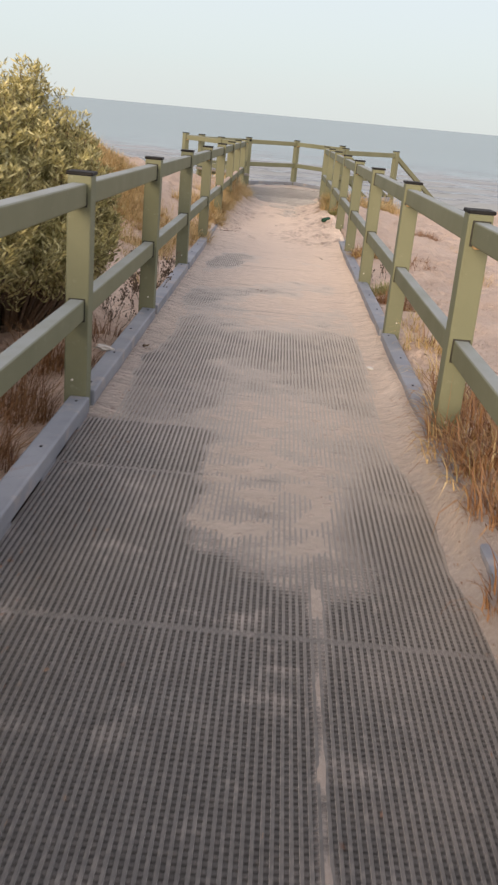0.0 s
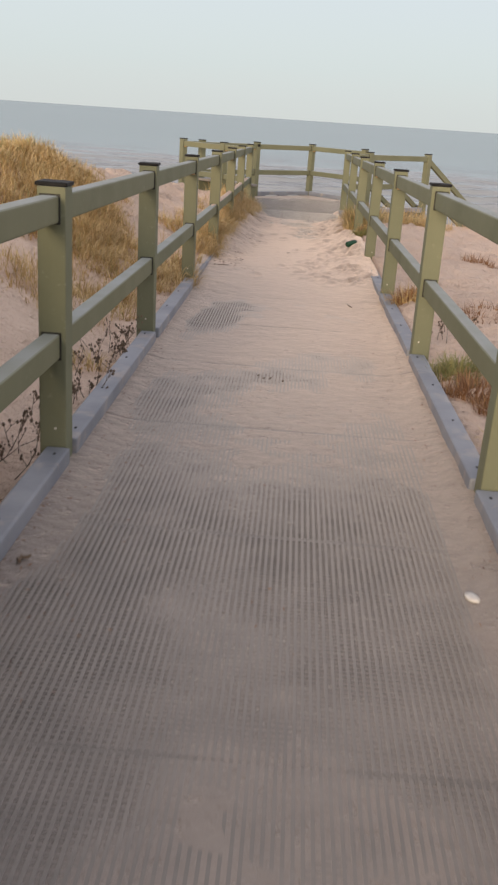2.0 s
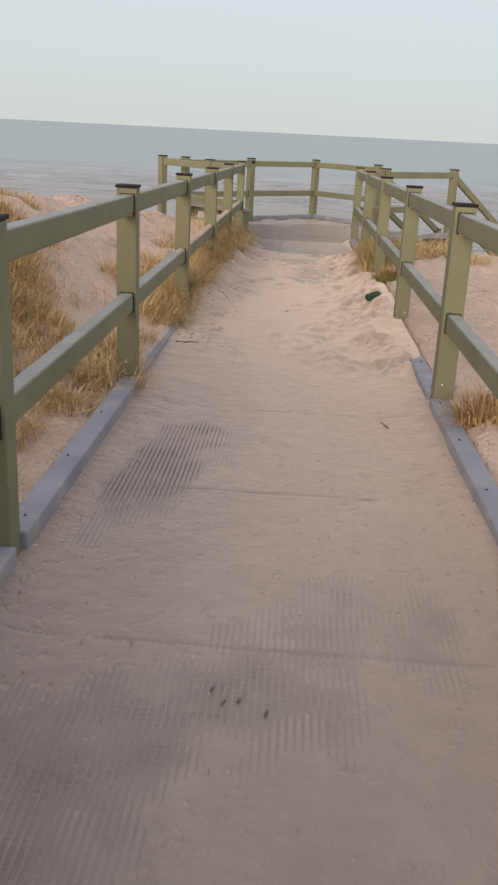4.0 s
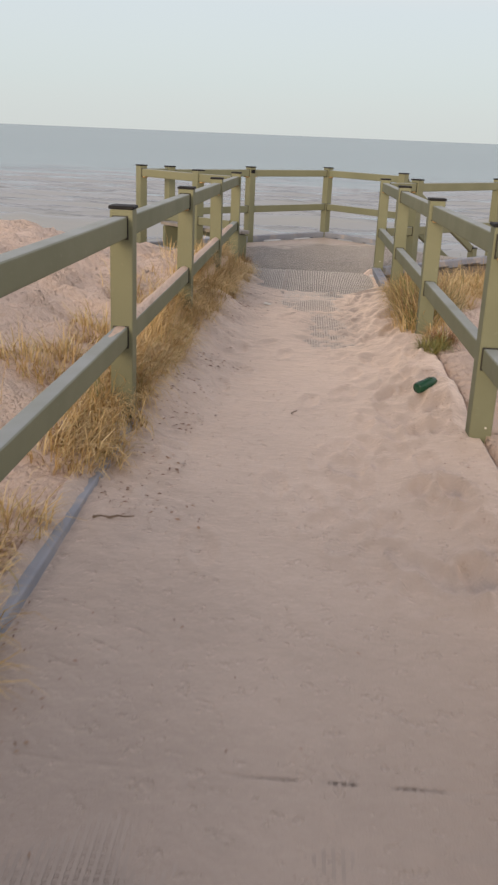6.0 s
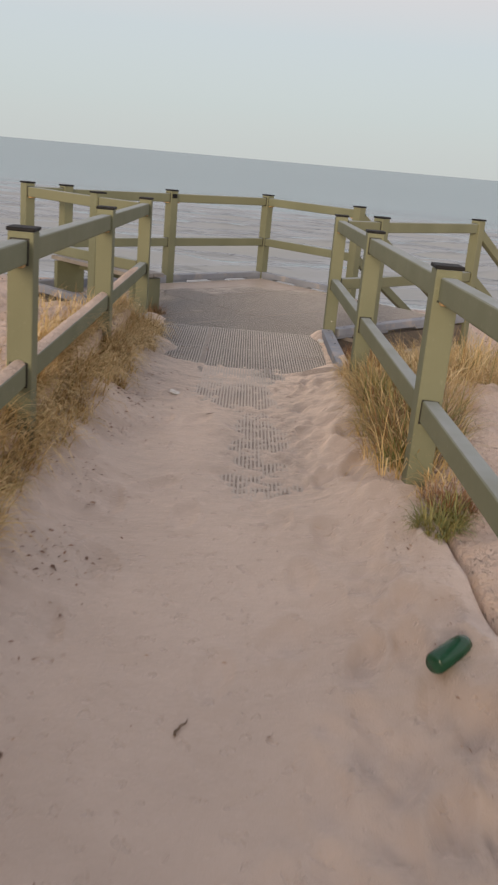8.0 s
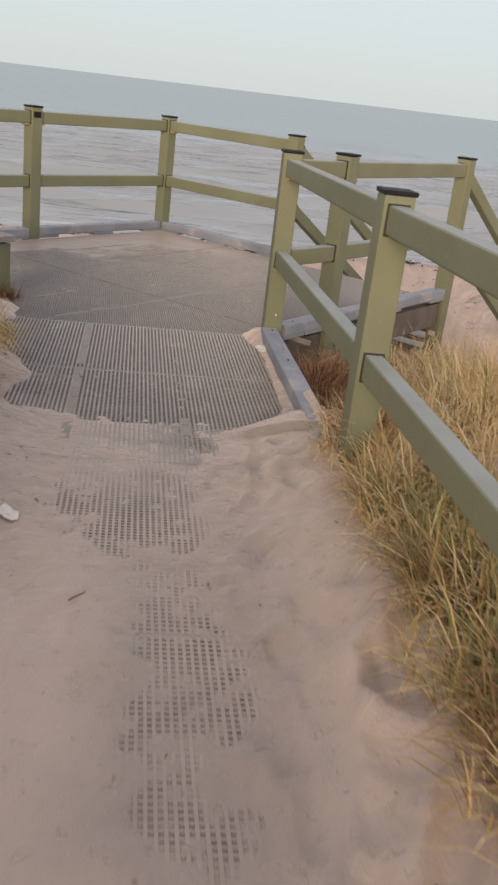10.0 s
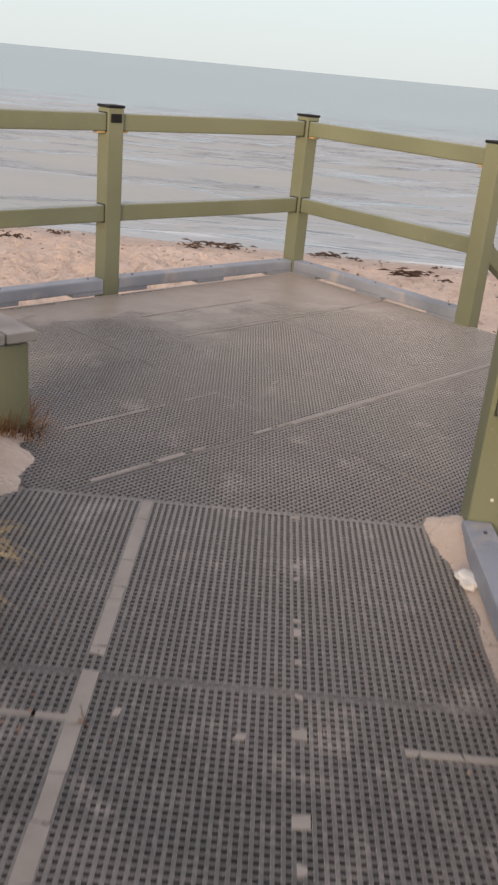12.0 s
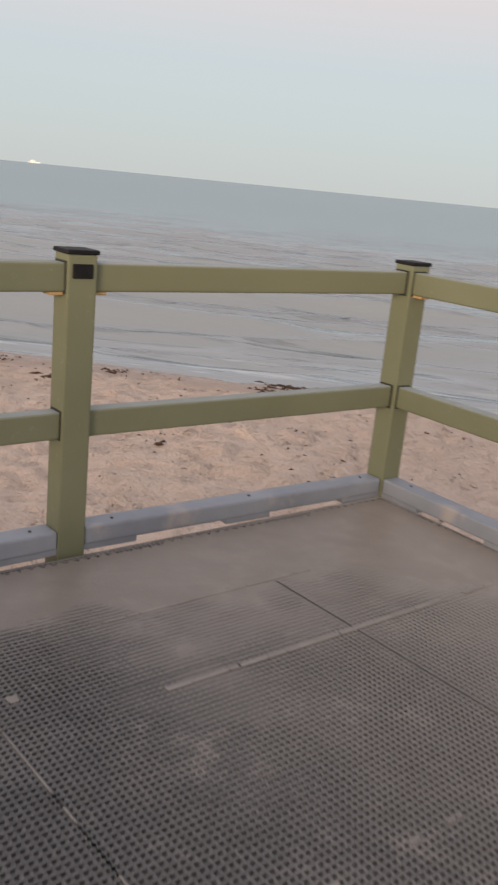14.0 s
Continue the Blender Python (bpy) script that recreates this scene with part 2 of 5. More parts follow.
def mat_water():
    """Shallow sea under a pale sky: cloudy water below a rippled gloss, with broken foam at the edge."""
    k = Mat("sea_water", 0.2)
    k.bump(k.noise(0.8, 4, (0.22, 1.3, 1)), 0.75, 0.16)
    k.bump(k.noise(4, 3, (0.6, 1.3, 1)), 0.25, 0.03)
    nrm = k.b.inputs["Normal"].links[0].from_socket
    dif, glo, mx = k.n.new("ShaderNodeBsdfDiffuse"), k.n.new("ShaderNodeBsdfGlossy"), k.n.new("ShaderNodeMixShader")
    body = k.ramp(k.noise(0.05, 4, (1, 3, 1)), (0.3, (0.180, 0.187, 0.19)), (0.7, (0.235, 0.243, 0.245)))
    sep = k.n.new("ShaderNodeSeparateXYZ")
    k.l.new(k.geo.outputs["Position"], sep.inputs[0])
    # pale sand shows through the shallows
    shoal = k.n.new("ShaderNodeMapRange")
    shoal.inputs["From Min"].default_value, shoal.inputs["From Max"].default_value = 120.0, 34.0
    k.l.new(sep.outputs["Y"], shoal.inputs[0])
    body = k.mix(shoal.outputs[0], body, k.mix(0.6, body, (0.37, 0.385, 0.38)))
    near = k.n.new("ShaderNodeMapRange")
    near.inputs["From Min"].default_value, near.inputs["From Max"].default_value = 32.6, 30.2
    k.l.new(sep.outputs["Y"], near.inputs[0])
    lace = k.ramp(k.noise(1.3, 6, (0.22, 1.5, 1), 0.65), (0.52, (0, 0, 0)), (0.62, (1, 1, 1)))
    foam = k.mix(near.outputs[0], (0, 0, 0), lace)
    k.l.new(k.mix(foam, body, (0.72, 0.72, 0.71)), dif.inputs["Color"])
    glo.inputs["Color"].default_value = (0.715, 0.775, 0.80, 1)
    glo.inputs["Roughness"].default_value = 0.16
    k.l.new(nrm, dif.inputs["Normal"])
    k.l.new(nrm, glo.inputs["Normal"])
    fre = k.n.new("ShaderNodeFresnel")
    fre.inputs["IOR"].default_value = 1.33
    k.l.new(nrm, fre.inputs["Normal"])
    gloss = k.n.new("ShaderNodeMapRange")
    gloss.inputs["From Min"].default_value, gloss.inputs["From Max"].default_value = 0.02, 0.5
    gloss.inputs["To Min"].default_value, gloss.inputs["To Max"].default_value = 0.15, 0.70
    k.l.new(fre.outputs[0], gloss.inputs[0])
    k.l.new(gloss.outputs[0], mx.inputs[0])
    k.l.new(dif.outputs[0], mx.inputs[1])
    k.l.new(glo.outputs[0], mx.inputs[2])
    k.l.new(mx.outputs[0], k.n["Material Output"].inputs["Surface"])
    return k.m


M_PAINT, M_KERB, M_GRATE, M_SAND, M_FILM, M_WATER = mat_paint(), mat_kerb(), mat_grating(), mat_sand(), mat_film(), mat_water()
M_DUST = mat_dust()
M_PACKED = mat_plain("packed_grey_sand", (0.25, 0.225, 0.205), (0.34, 0.31, 0.285), 9, 0.8)
M_CAP = mat_plain("black_cap", (0.008, 0.008, 0.009), (0.02, 0.02, 0.022), 20, 0.6)
M_CAP.node_tree.nodes["Principled BSDF"].inputs["Specular IOR Level"].default_value = 0.15
M_BOARD = mat_plain("pale_weathered_board", (0.44, 0.385, 0.33), (0.60, 0.53, 0.46), 7, 0.85)
M_SEAL = mat_plain("dark_gasket", (0.015, 0.016, 0.012), (0.03, 0.03, 0.025), 30, 0.6)
M_PACK = mat_plain("timber_packer", (0.42, 0.27, 0.12), (0.56, 0.38, 0.19), 25, 0.8)
M_BOLT = mat_plain("bolt_steel", (0.05, 0.05, 0.055), (0.10, 0.10, 0.11), 40, 0.4, metal=0.8)
M_JOIST = mat_plain("weathered_timber", (0.10, 0.085, 0.07), (0.17, 0.145, 0.12), 6, 0.85)
M_PLANK = mat_plain("grey_plank", (0.24, 0.225, 0.21), (0.38, 0.355, 0.33), 5, 0.7)
M_GRASS = mat_leafy("dry_grass", (0.38, 0.24, 0.095), (0.62, 0.45, 0.21), (0.80, 0.63, 0.35), (0.50, 0.33, 0.135), (0.36, 0.30, 0.12))
M_GREEN = mat_leafy("green_grass", (0.13, 0.15, 0.045), (0.24, 0.24, 0.08), (0.36, 0.30, 0.11), (0.17, 0.19, 0.06))
M_LEAF = mat_leafy("shrub_leaf", (0.14, 0.135, 0.05), (0.46, 0.42, 0.17), (0.72, 0.66, 0.35), (0.24, 0.22, 0.085), (0.58, 0.52, 0.25))
M_BROWN = mat_leafy("rusty_grass", (0.13, 0.06, 0.03), (0.34, 0.18, 0.08), (0.22, 0.11, 0.05), (0.46, 0.27, 0.12))
M_TWIG = mat_plain("dead_twig", (0.10, 0.07, 0.05), (0.20, 0.145, 0.10), 30, 0.9)
M_WEED = mat_plain("dry_seaweed", (0.035, 0.02, 0.013), (0.12, 0.07, 0.045), 30, 0.8)
M_GLASS = mat_plain("green_bottle", (0.006, 0.045, 0.022), (0.012, 0.075, 0.04), 12, 0.18, 0.05)
M_PALE = mat_plain("pale_litter", (0.62, 0.60, 0.57), (0.78, 0.76, 0.73), 20, 0.7)
M_HULL = mat_plain("white_hull", (0.75, 0.75, 0.75), (0.85, 0.85, 0.85), 1, 0.4, 0)

# ---- building helpers ----
PLACE = {}


def thing(name, at, label, category, group="", kind=""):
    """An Empty at its base, which parents its parts."""
    ob = new(name)
    ob.empty_display_size = 0.2
    PLACE[ob] = Matrix.Translation(at)
    ob.matrix_basis = PLACE[ob]
    return tagged(ob, label, category, group, kind)


def as_mesh(name, bm, material, smooth=False):
    me = bpy.data.meshes.new(name)
    bm.to_mesh(me)
    bm.free()
    me.materials.append(material)
    if smooth:
        me.polygons.foreach_set("use_smooth", [True] * len(me.polygons))
    return me


def raw_mesh(name, verts, faces, material, smooth=False):
    me = bpy.data.meshes.new(name)
    me.from_pydata(verts, [], faces)
    me.materials.append(material)
    if smooth:
        me.polygons.foreach_set("use_smooth", [True] * len(me.polygons))
    me.update()
    return me


def part(name, me, parent, m=None, label=""):
    """One mesh under a thing or a part; m is its pose in the world."""
    ob = new(name, me)
    m = m or Matrix.Identity(4)
    PLACE[ob] = m
    ob.parent = parent
    ob.matrix_basis = PLACE[parent].inverted() @ m
    return tagged(ob, label)


def alone(name, me, m, label, category, kind="", group=""):
    ob = new(name, me)
    PLACE[ob] = m
    ob.matrix_basis = m
    return tagged(ob, label, category, group, kind)


def box_bm(sx, sy, sz, bevel=0.0, base=False, segments=2):
    """A box about the origin, or standing on it."""
    bm = bmesh.new()
    bmesh.ops.create_cube(bm, size=1.0)
    bmesh.ops.scale(bm, vec=(sx, sy, sz), verts=bm.verts)
    if base:
        bmesh.ops.translate(bm, vec=(0, 0, sz / 2), verts=bm.verts)
    if bevel:
        bmesh.ops.bevel(bm, geom=bm.edges[:], offset=bevel, segments=segments, affect="EDGES", profile=0.6)
    return bm


def along(a, b):
    """The pose at a whose x runs to b, with z kept upward."""
    a, b = Vector(a), Vector(b)
    x = (b - a).normalized()
    y = Vector((0, 0, 1)).cross(x).normalized()
    z = x.cross(y)
    return Matrix.Translation(a) @ Matrix((x, y, z)).transposed().to_4x4()


def smooth01(v, lo, hi):
    t = min(1.0, max(0.0, (v - lo) / (hi - lo)))
    return t * t * (3 - 2 * t)


def fbm(x, y, scale, octaves=4, seed=0.0):
    s, amp, tot = 0.0, 1.0, 0.0
    for o in range(octaves):
        f = scale * 2 ** o
        s += amp * noise.noise(Vector((x * f + seed, y * f - seed, seed * 0.7 + o * 3.1)))
        tot += amp
        amp *= 0.5
    return s / tot


# ---- the plan ----
SLOPE, Y_END = 0.0146, 18.07          # the walkway falls gently to the platform
XL, XR = -0.52, 1.07                  # lines of the posts
XLI, XRI = -0.455, 1.005              # inner faces of the kerbs
POST = 0.098


def deck_z(y):
    return SLOPE * max(0.0, Y_END - y)


NORTH, EAST, WEST = (0.525, 21.67), (2.58, 19.62), (-1.77, 19.25)
PLATFORM = [(XLI, Y_END), (XRI, Y_END), (2.51, 19.62), (0.525, 21.60), (-1.70, 19.25)]


def beach(y):
    return float(np.interp(y, (17, 19, 22, 26, 30.5, 36, 60, 300, 4000), (-0.25, -0.62, -0.85, -1.08, -1.50, -1.95, -3.2, -8, -40)))


def ground_z(x, y):
    """Height of the sand without its small lumps."""
    b = beach(y)
    if x < XL:
        near = float(np.interp(y, (3, 8, 9.6, 11, 13.5, 16, 17.3, 18.4, 20), (0.13, 0.13, 0.19, 0.20, 0.27, 0.33, 0.2, -0.3, -0.62)))
        far = float(np.interp(y, (-20, 4, 8, 12, 13.5, 16, 18, 20, 23, 30.5), (0.5, 0.5, 0.80, 1.0, 0.68, 0.54, 0.16, -0.2, -0.7, -1.5)))
        z = near + (far - near) * smooth01(XL - x, 0.15, 1.9)
    elif x > XR:
        near = float(np.interp(y, (0, 4, 5.5, 8, 10, 12, 14, 16.2, 17.0, 18, 19), (0.36, 0.31, 0.22, 0.17, 0.19, 0.215, 0.21, 0.13, -0.13, -0.22, -0.40)))
        far = float(np.interp(y, (0, 8, 14, 18, 22, 26, 30.5), (0.25, 0.15, 0.02, -0.05, -0.25, -0.8, -1.5)))
        z = near + (far - near) * smooth01(x - XR, 0.35, 1.7)
        z += (b - z) * smooth01(y, 18.2, 20.0) * (1 - smooth01(x, 3.4, 5.2))
    else:
        z = (deck_z(y) - 0.42) if y < 16 else min(deck_z(y) - 0.42, b)
    if x < XL or y > Y_END:
        w = smooth01(y, 17.5, 19.5) * (1 - smooth01(XL - x, 1.4, 3.2))
        z += (b - z) * w if x <= XR else 0.0
    return z + (b - z) * smooth01(y, 23, 29)


def crumble(x, y):
    """Where feet have broken the sand into clods."""
    return smooth01(y, 12.0, 13.5) * (1 - smooth01(y, 18.5, 20.0)) if x < 0 and y < 21.8 else (0.6 if y < 21.8 else 1.1)


def ground_lumps(x, y):
    a = smooth01(31.0 - y, 0.0, 4.0)
    edge = 1.0 if (x < XL - 0.05 or x > XR + 0.05 or y > 21.8) else 0.0
    return a * (0.075 * fbm(x, y, 0.55, 3, 4.0) + edge * (0.10 * fbm(x, y, 3.2, 3, 9.0) + 0.13 * crumble(x, y) * (fbm(x, y, 8.0, 2, 2.0) + 0.3 * abs(fbm(x, y, 5.0, 2, 7.0)))))


def axis(lo, hi, step, far, growth=1.35):
    mid = list(np.arange(lo, hi + 1e-6, step))
    up, down, s = [], [], step
    v = hi
    while v < far:
        s *= growth
        v += s
        up.append(v)
    s, v = step, lo
    while v > -far:
        s *= growth
        v -= s
        down.append(v)
    return down[::-1] + mid + up


def sheet(xs, ys, height):
    nx = len(xs)
    verts = [(x, y, height(x, y)) for y in ys for x in xs]
    faces = [(j * nx + i, j * nx + i + 1, (j + 1) * nx + i + 1, (j + 1) * nx + i) for j in range(len(ys) - 1) for i in range(nx - 1)]
    return verts, faces


def whole_ground(x, y):
    far = max(abs(x), abs(y))
    return ground_z(x, y) + (ground_lumps(x, y) if far < 60 else 0.0)


gx = axis(-7.0, 8.0, 0.09, 4200)
gy = axis(-2.0, 31.0, 0.09, 4200)
ground = alone("ground", raw_mesh("ground", *sheet(gx, gy, whole_ground), M_SAND, True), Matrix.Identity(4), "pale pinkish beach sand with lumps and footprints", "sand", "structure")

# the sea, in low swells that run along the shore
SEA = -1.50


def swell(x, y):
    k = smooth01(140.0 - y, 0.0, 80.0) * smooth01(y, 29.5, 33.0)
    w = fbm(x, y * 0.5, 0.05, 2, 2.0) * 3.0
    s = 0.055 * math.sin(y * 2.1 + w * 1.7) + 0.06 * math.sin(y * 0.95 + w * 1.6)
    # a few steeper wavelets close to the shore
    c = 0.5 + 0.5 * math.sin(y * 1.15 + w * 0.9)
    s += 0.34 * c ** 10 * smooth01(52.0 - y, 0.0, 18.0) * smooth01(fbm(x, y, 0.11, 2, 21.0), -0.15, 0.25)
    # short choppy wavelets, long across the shore
    s += 0.17 * (1 - abs(fbm(x * 0.16, y, 0.8, 2, 17.0))) ** 7 * smooth01(80.0 - y, 0.0, 40.0)
    return SEA + k * (s + 0.10 * fbm(x * 0.4, y, 0.9, 2, 5.0))


sx_ = axis(-24.0, 24.0, 0.6, 4200, 1.3)
sy_ = [v for v in axis(28.0, 62.0, 0.14, 4300, 1.12) if v > 27.5]
sea = alone("sea", raw_mesh("sea", *sheet(sx_, sy_, swell), M_WATER, True), Matrix.Identity(4), "calm grey-blue sea with low swells", "sea", "structure")

# ---- deck ----
PITCH, BAR, DEPTH, PANEL = 0.0183, 0.0076, 0.055, 1.087
deck = thing("floor", (0.28, 9, 0), "dark grey moulded mesh decking dusted with sand", "decking", kind="structure")


def clip(poly, a, b):
    """The stretch of the line a-b inside a convex polygon that runs anticlockwise, or None."""
    t0, t1 = 0.0, 1.0
    dx, dy = b[0] - a[0], b[1] - a[1]
    for (px, py), (qx, qy) in zip(poly, poly[1:] + poly[:1]):
        ex, ey = qx - px, qy - py
        side, rate = ex * (a[1] - py) - ey * (a[0] - px), ex * dy - ey * dx
        if abs(rate) < 1e-9:
            if side < 0:
                return None
            continue
        t = -side / rate
        if rate > 0:
            t0 = max(t0, t)
        else:
            t1 = min(t1, t)
    return (t0, t1) if t1 - t0 > 1e-4 else None


def bar_boxes(verts, faces, a, b, width, top, depth):
    """One bar of the grating from a to b, open below."""
    ax, ay, bx, by = *a, *b
    n = math.hypot(bx - ax, by - ay)
    ox, oy = -(by - ay) / n * width / 2, (bx - ax) / n * width / 2
    k = len(verts)
    for z, w in ((top, 1.0), (top - depth, 1.3)):
        verts += [(ax + ox * w, ay + oy * w, z), (bx + ox * w, by + oy * w, z), (bx - ox * w, by - oy * w, z), (ax - ox * w, ay - oy * w, z)]
    faces += [(k + 3, k + 2, k + 1, k), (k, k + 1, k + 5, k + 4), (k + 2, k + 3, k + 7, k + 6), (k + 1, k + 2, k + 6, k + 5), (k + 3, k, k + 4, k + 7)]


def grating(poly, low_x=0.0, low_y=0.0):
    """Bars both ways, clipped to a convex polygon in the panel's own plane."""
    verts, faces = [], []
    xs, ys = [p[0] for p in poly], [p[1] for p in poly]
    v = math.ceil(min(xs) / PITCH) * PITCH
    while v < max(xs):
        c = clip(poly, (v, min(ys) - 1), (v, max(ys) + 1))
        if c:
            h = max(ys) - min(ys) + 2
            bar_boxes(verts, faces, (v, min(ys) - 1 + c[0] * h), (v, min(ys) - 1 + c[1] * h), BAR, -low_x, DEPTH - low_x)
        v += PITCH
    v = math.ceil(min(ys) / PITCH) * PITCH
    while v < max(ys):
        c = clip(poly, (min(xs) - 1, v), (max(xs) + 1, v))
        if c:
            w = max(xs) - min(xs) + 2
            bar_boxes(verts, faces, (min(xs) - 1 + c[0] * w, v), (min(xs) - 1 + c[1] * w, v), BAR, -0.0006 - low_y, DEPTH - low_y)
        v += PITCH
    for a, b in zip(poly, poly[1:] + poly[:1]):
        bar_boxes(verts, faces, a, b, 0.011, -0.0012, DEPTH)
    return verts, faces


half = PANEL / 2 - 0.0015
lane = [(XLI, -half), (XRI, -half), (XRI, half), (XLI, half)]
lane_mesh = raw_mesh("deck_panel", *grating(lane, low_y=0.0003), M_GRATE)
tilt = math.degrees(math.atan(SLOPE))
mid = 17.20 - PANEL / 2
while mid > -3.5:
    part("deck_panel", lane_mesh, deck, pose(0, mid, deck_z(mid), -tilt))
    mid -= PANEL
short = [(XLI, 17.203), (XRI, 17.203), (XRI, Y_END - 0.003), (XLI, Y_END - 0.003)]
sv, sf = grating([(x, y - 17.635) for x, y in short], low_y=0.0003)
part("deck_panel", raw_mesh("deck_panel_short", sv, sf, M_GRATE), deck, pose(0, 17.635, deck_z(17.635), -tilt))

# the platform's panels lie at 45 degrees to the walkway
TURN_P = 46.8
ca, sa = math.cos(radians(TURN_P)), math.sin(radians(TURN_P))
PIV = (0.36, 18.95)


def to_local(p):
    dx, dy = p[0] - PIV[0], p[1] - PIV[1]
    return (dx * ca + dy * sa, -dx * sa + dy * ca)


def cut(poly, keep):
    """The part of a convex polygon where keep(p) >= 0, keep being linear."""
    out = []
    for p, q in zip(poly, poly[1:] + poly[:1]):
        a, b = keep(p), keep(q)
        if a >= 0:
            out.append(p)
        if a * b < 0:
            t = a / (a - b)
            out.append((p[0] + t * (q[0] - p[0]), p[1] + t * (q[1] - p[1])))
    return out


plat = [to_local(p) for p in PLATFORM]
for iu in range(-3, 4):
    for iv in range(-3, 4):
        u0, v0 = iu * 1.087 + 0.001, -0.215 + iv * 1.15 + 0.001
        cell = plat
        for keep in (lambda p: p[0] - u0, lambda p: u0 + 1.085 - p[0], lambda p: p[1] - v0, lambda p: v0 + 1.148 - p[1]):
            if len(cell) > 2:
                cell = cut(cell, keep)
        if len(cell) > 2:
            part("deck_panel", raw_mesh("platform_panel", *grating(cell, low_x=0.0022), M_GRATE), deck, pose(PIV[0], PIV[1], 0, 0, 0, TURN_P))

# joists under the mesh, and the sand that lies in the cells above them
joists = thing("joist_frame", (0.28, 9, -0.2), "weathered timber joists under the mesh decking", "joists", kind="structure")
for x in (-0.37, 0.09, 0.545, 0.96):
    a, b = (x, -3.4, deck_z(-3.4) - 0.127), (x, Y_END, deck_z(Y_END) - 0.127)
    part("joist", as_mesh("joist", box_bm(22.3, 0.045, 0.14, 0.004), M_JOIST), joists, along(a, b) @ Matrix.Translation(((b[1] - a[1]) / 2, 0, 0)))
JOIST_V = [-1.96 + 0.43 * i for i in range(9)]
for v in JOIST_V:
    c = clip(plat, (-6, v), (6, v))
    if c:
        length = 12 * (c[1] - c[0]) - 0.06
        part("joist", as_mesh("joist", box_bm(length, 0.045, 0.14, 0.004), M_JOIST), joists, pose(PIV[0], PIV[1], 0, 0, 0, TURN_P) @ Matrix.Translation((-6 + 6 * (c[0] + c[1]), v, -0.127)))

rng = random.Random(7)
fv, ff = [], []


def fill_strip(m, length, width, gaps):
    """Sand packed into the cells over a joist, broken here and there."""
    s = 0.0
    while s < length:
        run = rng.uniform(0.02, 0.22) if rng.random() > gaps else rng.uniform(0.01, 0.03)
        e = min(length, s + run)
        k = len(fv)
        w = width * rng.uniform(0.84, 1.04)
        for sx, sy, dz in ((s, -w / 2, 0), (e, -w / 2, 0), (e, w / 2, 0), (s, w / 2, 0)):
            fv.append(tuple(m @ Vector((sx + rng.uniform(-0.006, 0.006), sy, 0.0008))))
        for sx, sy in ((s, -w / 2), (e, -w / 2), (e, w / 2), (s, w / 2)):
            fv.append(tuple(m @ Vector((sx, sy, -0.03))))
        ff.extend([(k, k + 1, k + 2, k + 3), (k, k + 4, k + 5, k + 1), (k + 1, k + 5, k + 6, k + 2), (k + 2, k + 6, k + 7, k + 3), (k + 3, k + 7, k + 4, k)])
        s = e + (rng.uniform(0.0002, 0.003) if rng.random() > gaps * 0.6 else rng.uniform(0.03, 0.22))


fill_strip(along((0.075, 16.3, deck_z(16.3)), (0.075, 17.21, deck_z(17.21))), 0.91, 0.036, 0.0)
fill_strip(along((0.075, 17.27, deck_z(17.27)), (0.075, 18.06, deck_z(18.06))), 0.79, 0.034, 0.0)
fill_strip(along((0.53, 16.40, deck_z(16.40)), (0.53, 16.60, deck_z(16.60))), 0.20, 0.034, 0.05)
for fy_, fl_, fw_ in ((16.72, 0.02, 0.02), (16.82, 0.034, 0.034), (17.05, 0.032, 0.034), (17.18, 0.018, 0.018), (17.30, 0.018, 0.018), (17.41, 0.036, 0.018), (17.47, 0.018, 0.018), (17.67, 0.018, 0.018), (17.74, 0.018, 0.018), (18.03, 0.02, 0.03)):
    fill_strip(Matrix.Translation((0.525, fy_, deck_z(fy_))) @ pose(0, 0, 0, 0, 0, 90), fl_, fw_, 0.0)
fill_strip(along((0.74, 17.046, deck_z(17.046)), (0.97, 17.046, deck_z(17.046))), 0.23, 0.02, 0.0)
fill_strip(along((-0.12, 17.054, deck_z(17.054)), (0.06, 17.054, deck_z(17.054))), 0.18, 0.02, 0.4)
P_POSE = pose(PIV[0], PIV[1], 0, 0, 0, TURN_P)
for v, u0, u1, w, gaps in ((0.205, -0.73, -0.36, 0.014, 0.02), (0.203, -0.33, 0.0, 0.012, 0.1), (-0.188, -0.90, -0.66, 0.022, 0.1), (-0.188, -0.63, -0.51, 0.026, 0.0), (-0.187, -0.48, -0.43, 0.02, 0.2), (-0.195, -0.18, -0.09, 0.014, 0.1), (-0.19, -0.05, 0.02, 0.014, 0.1), (-0.2, 0.02, 1.75, 0.024, 0.0), (1.265, 0.45, 1.25, 0.012, 0.2), (0.885, 0.42, 2.0, 0.018, 0.08), (0.175, 0.3, 0.7, 0.008, 0.5)):
    fill_strip(P_POSE @ Matrix.Translation((u0, v, 0.0007 if v > 0.8 else 0.0)), u1 - u0, w, gaps)
fill_strip(P_POSE @ Matrix.Translation((0, -1.3, 0)) @ pose(0, 0, 0, 0, 0, 90), 2.9, 0.005, 0.35)
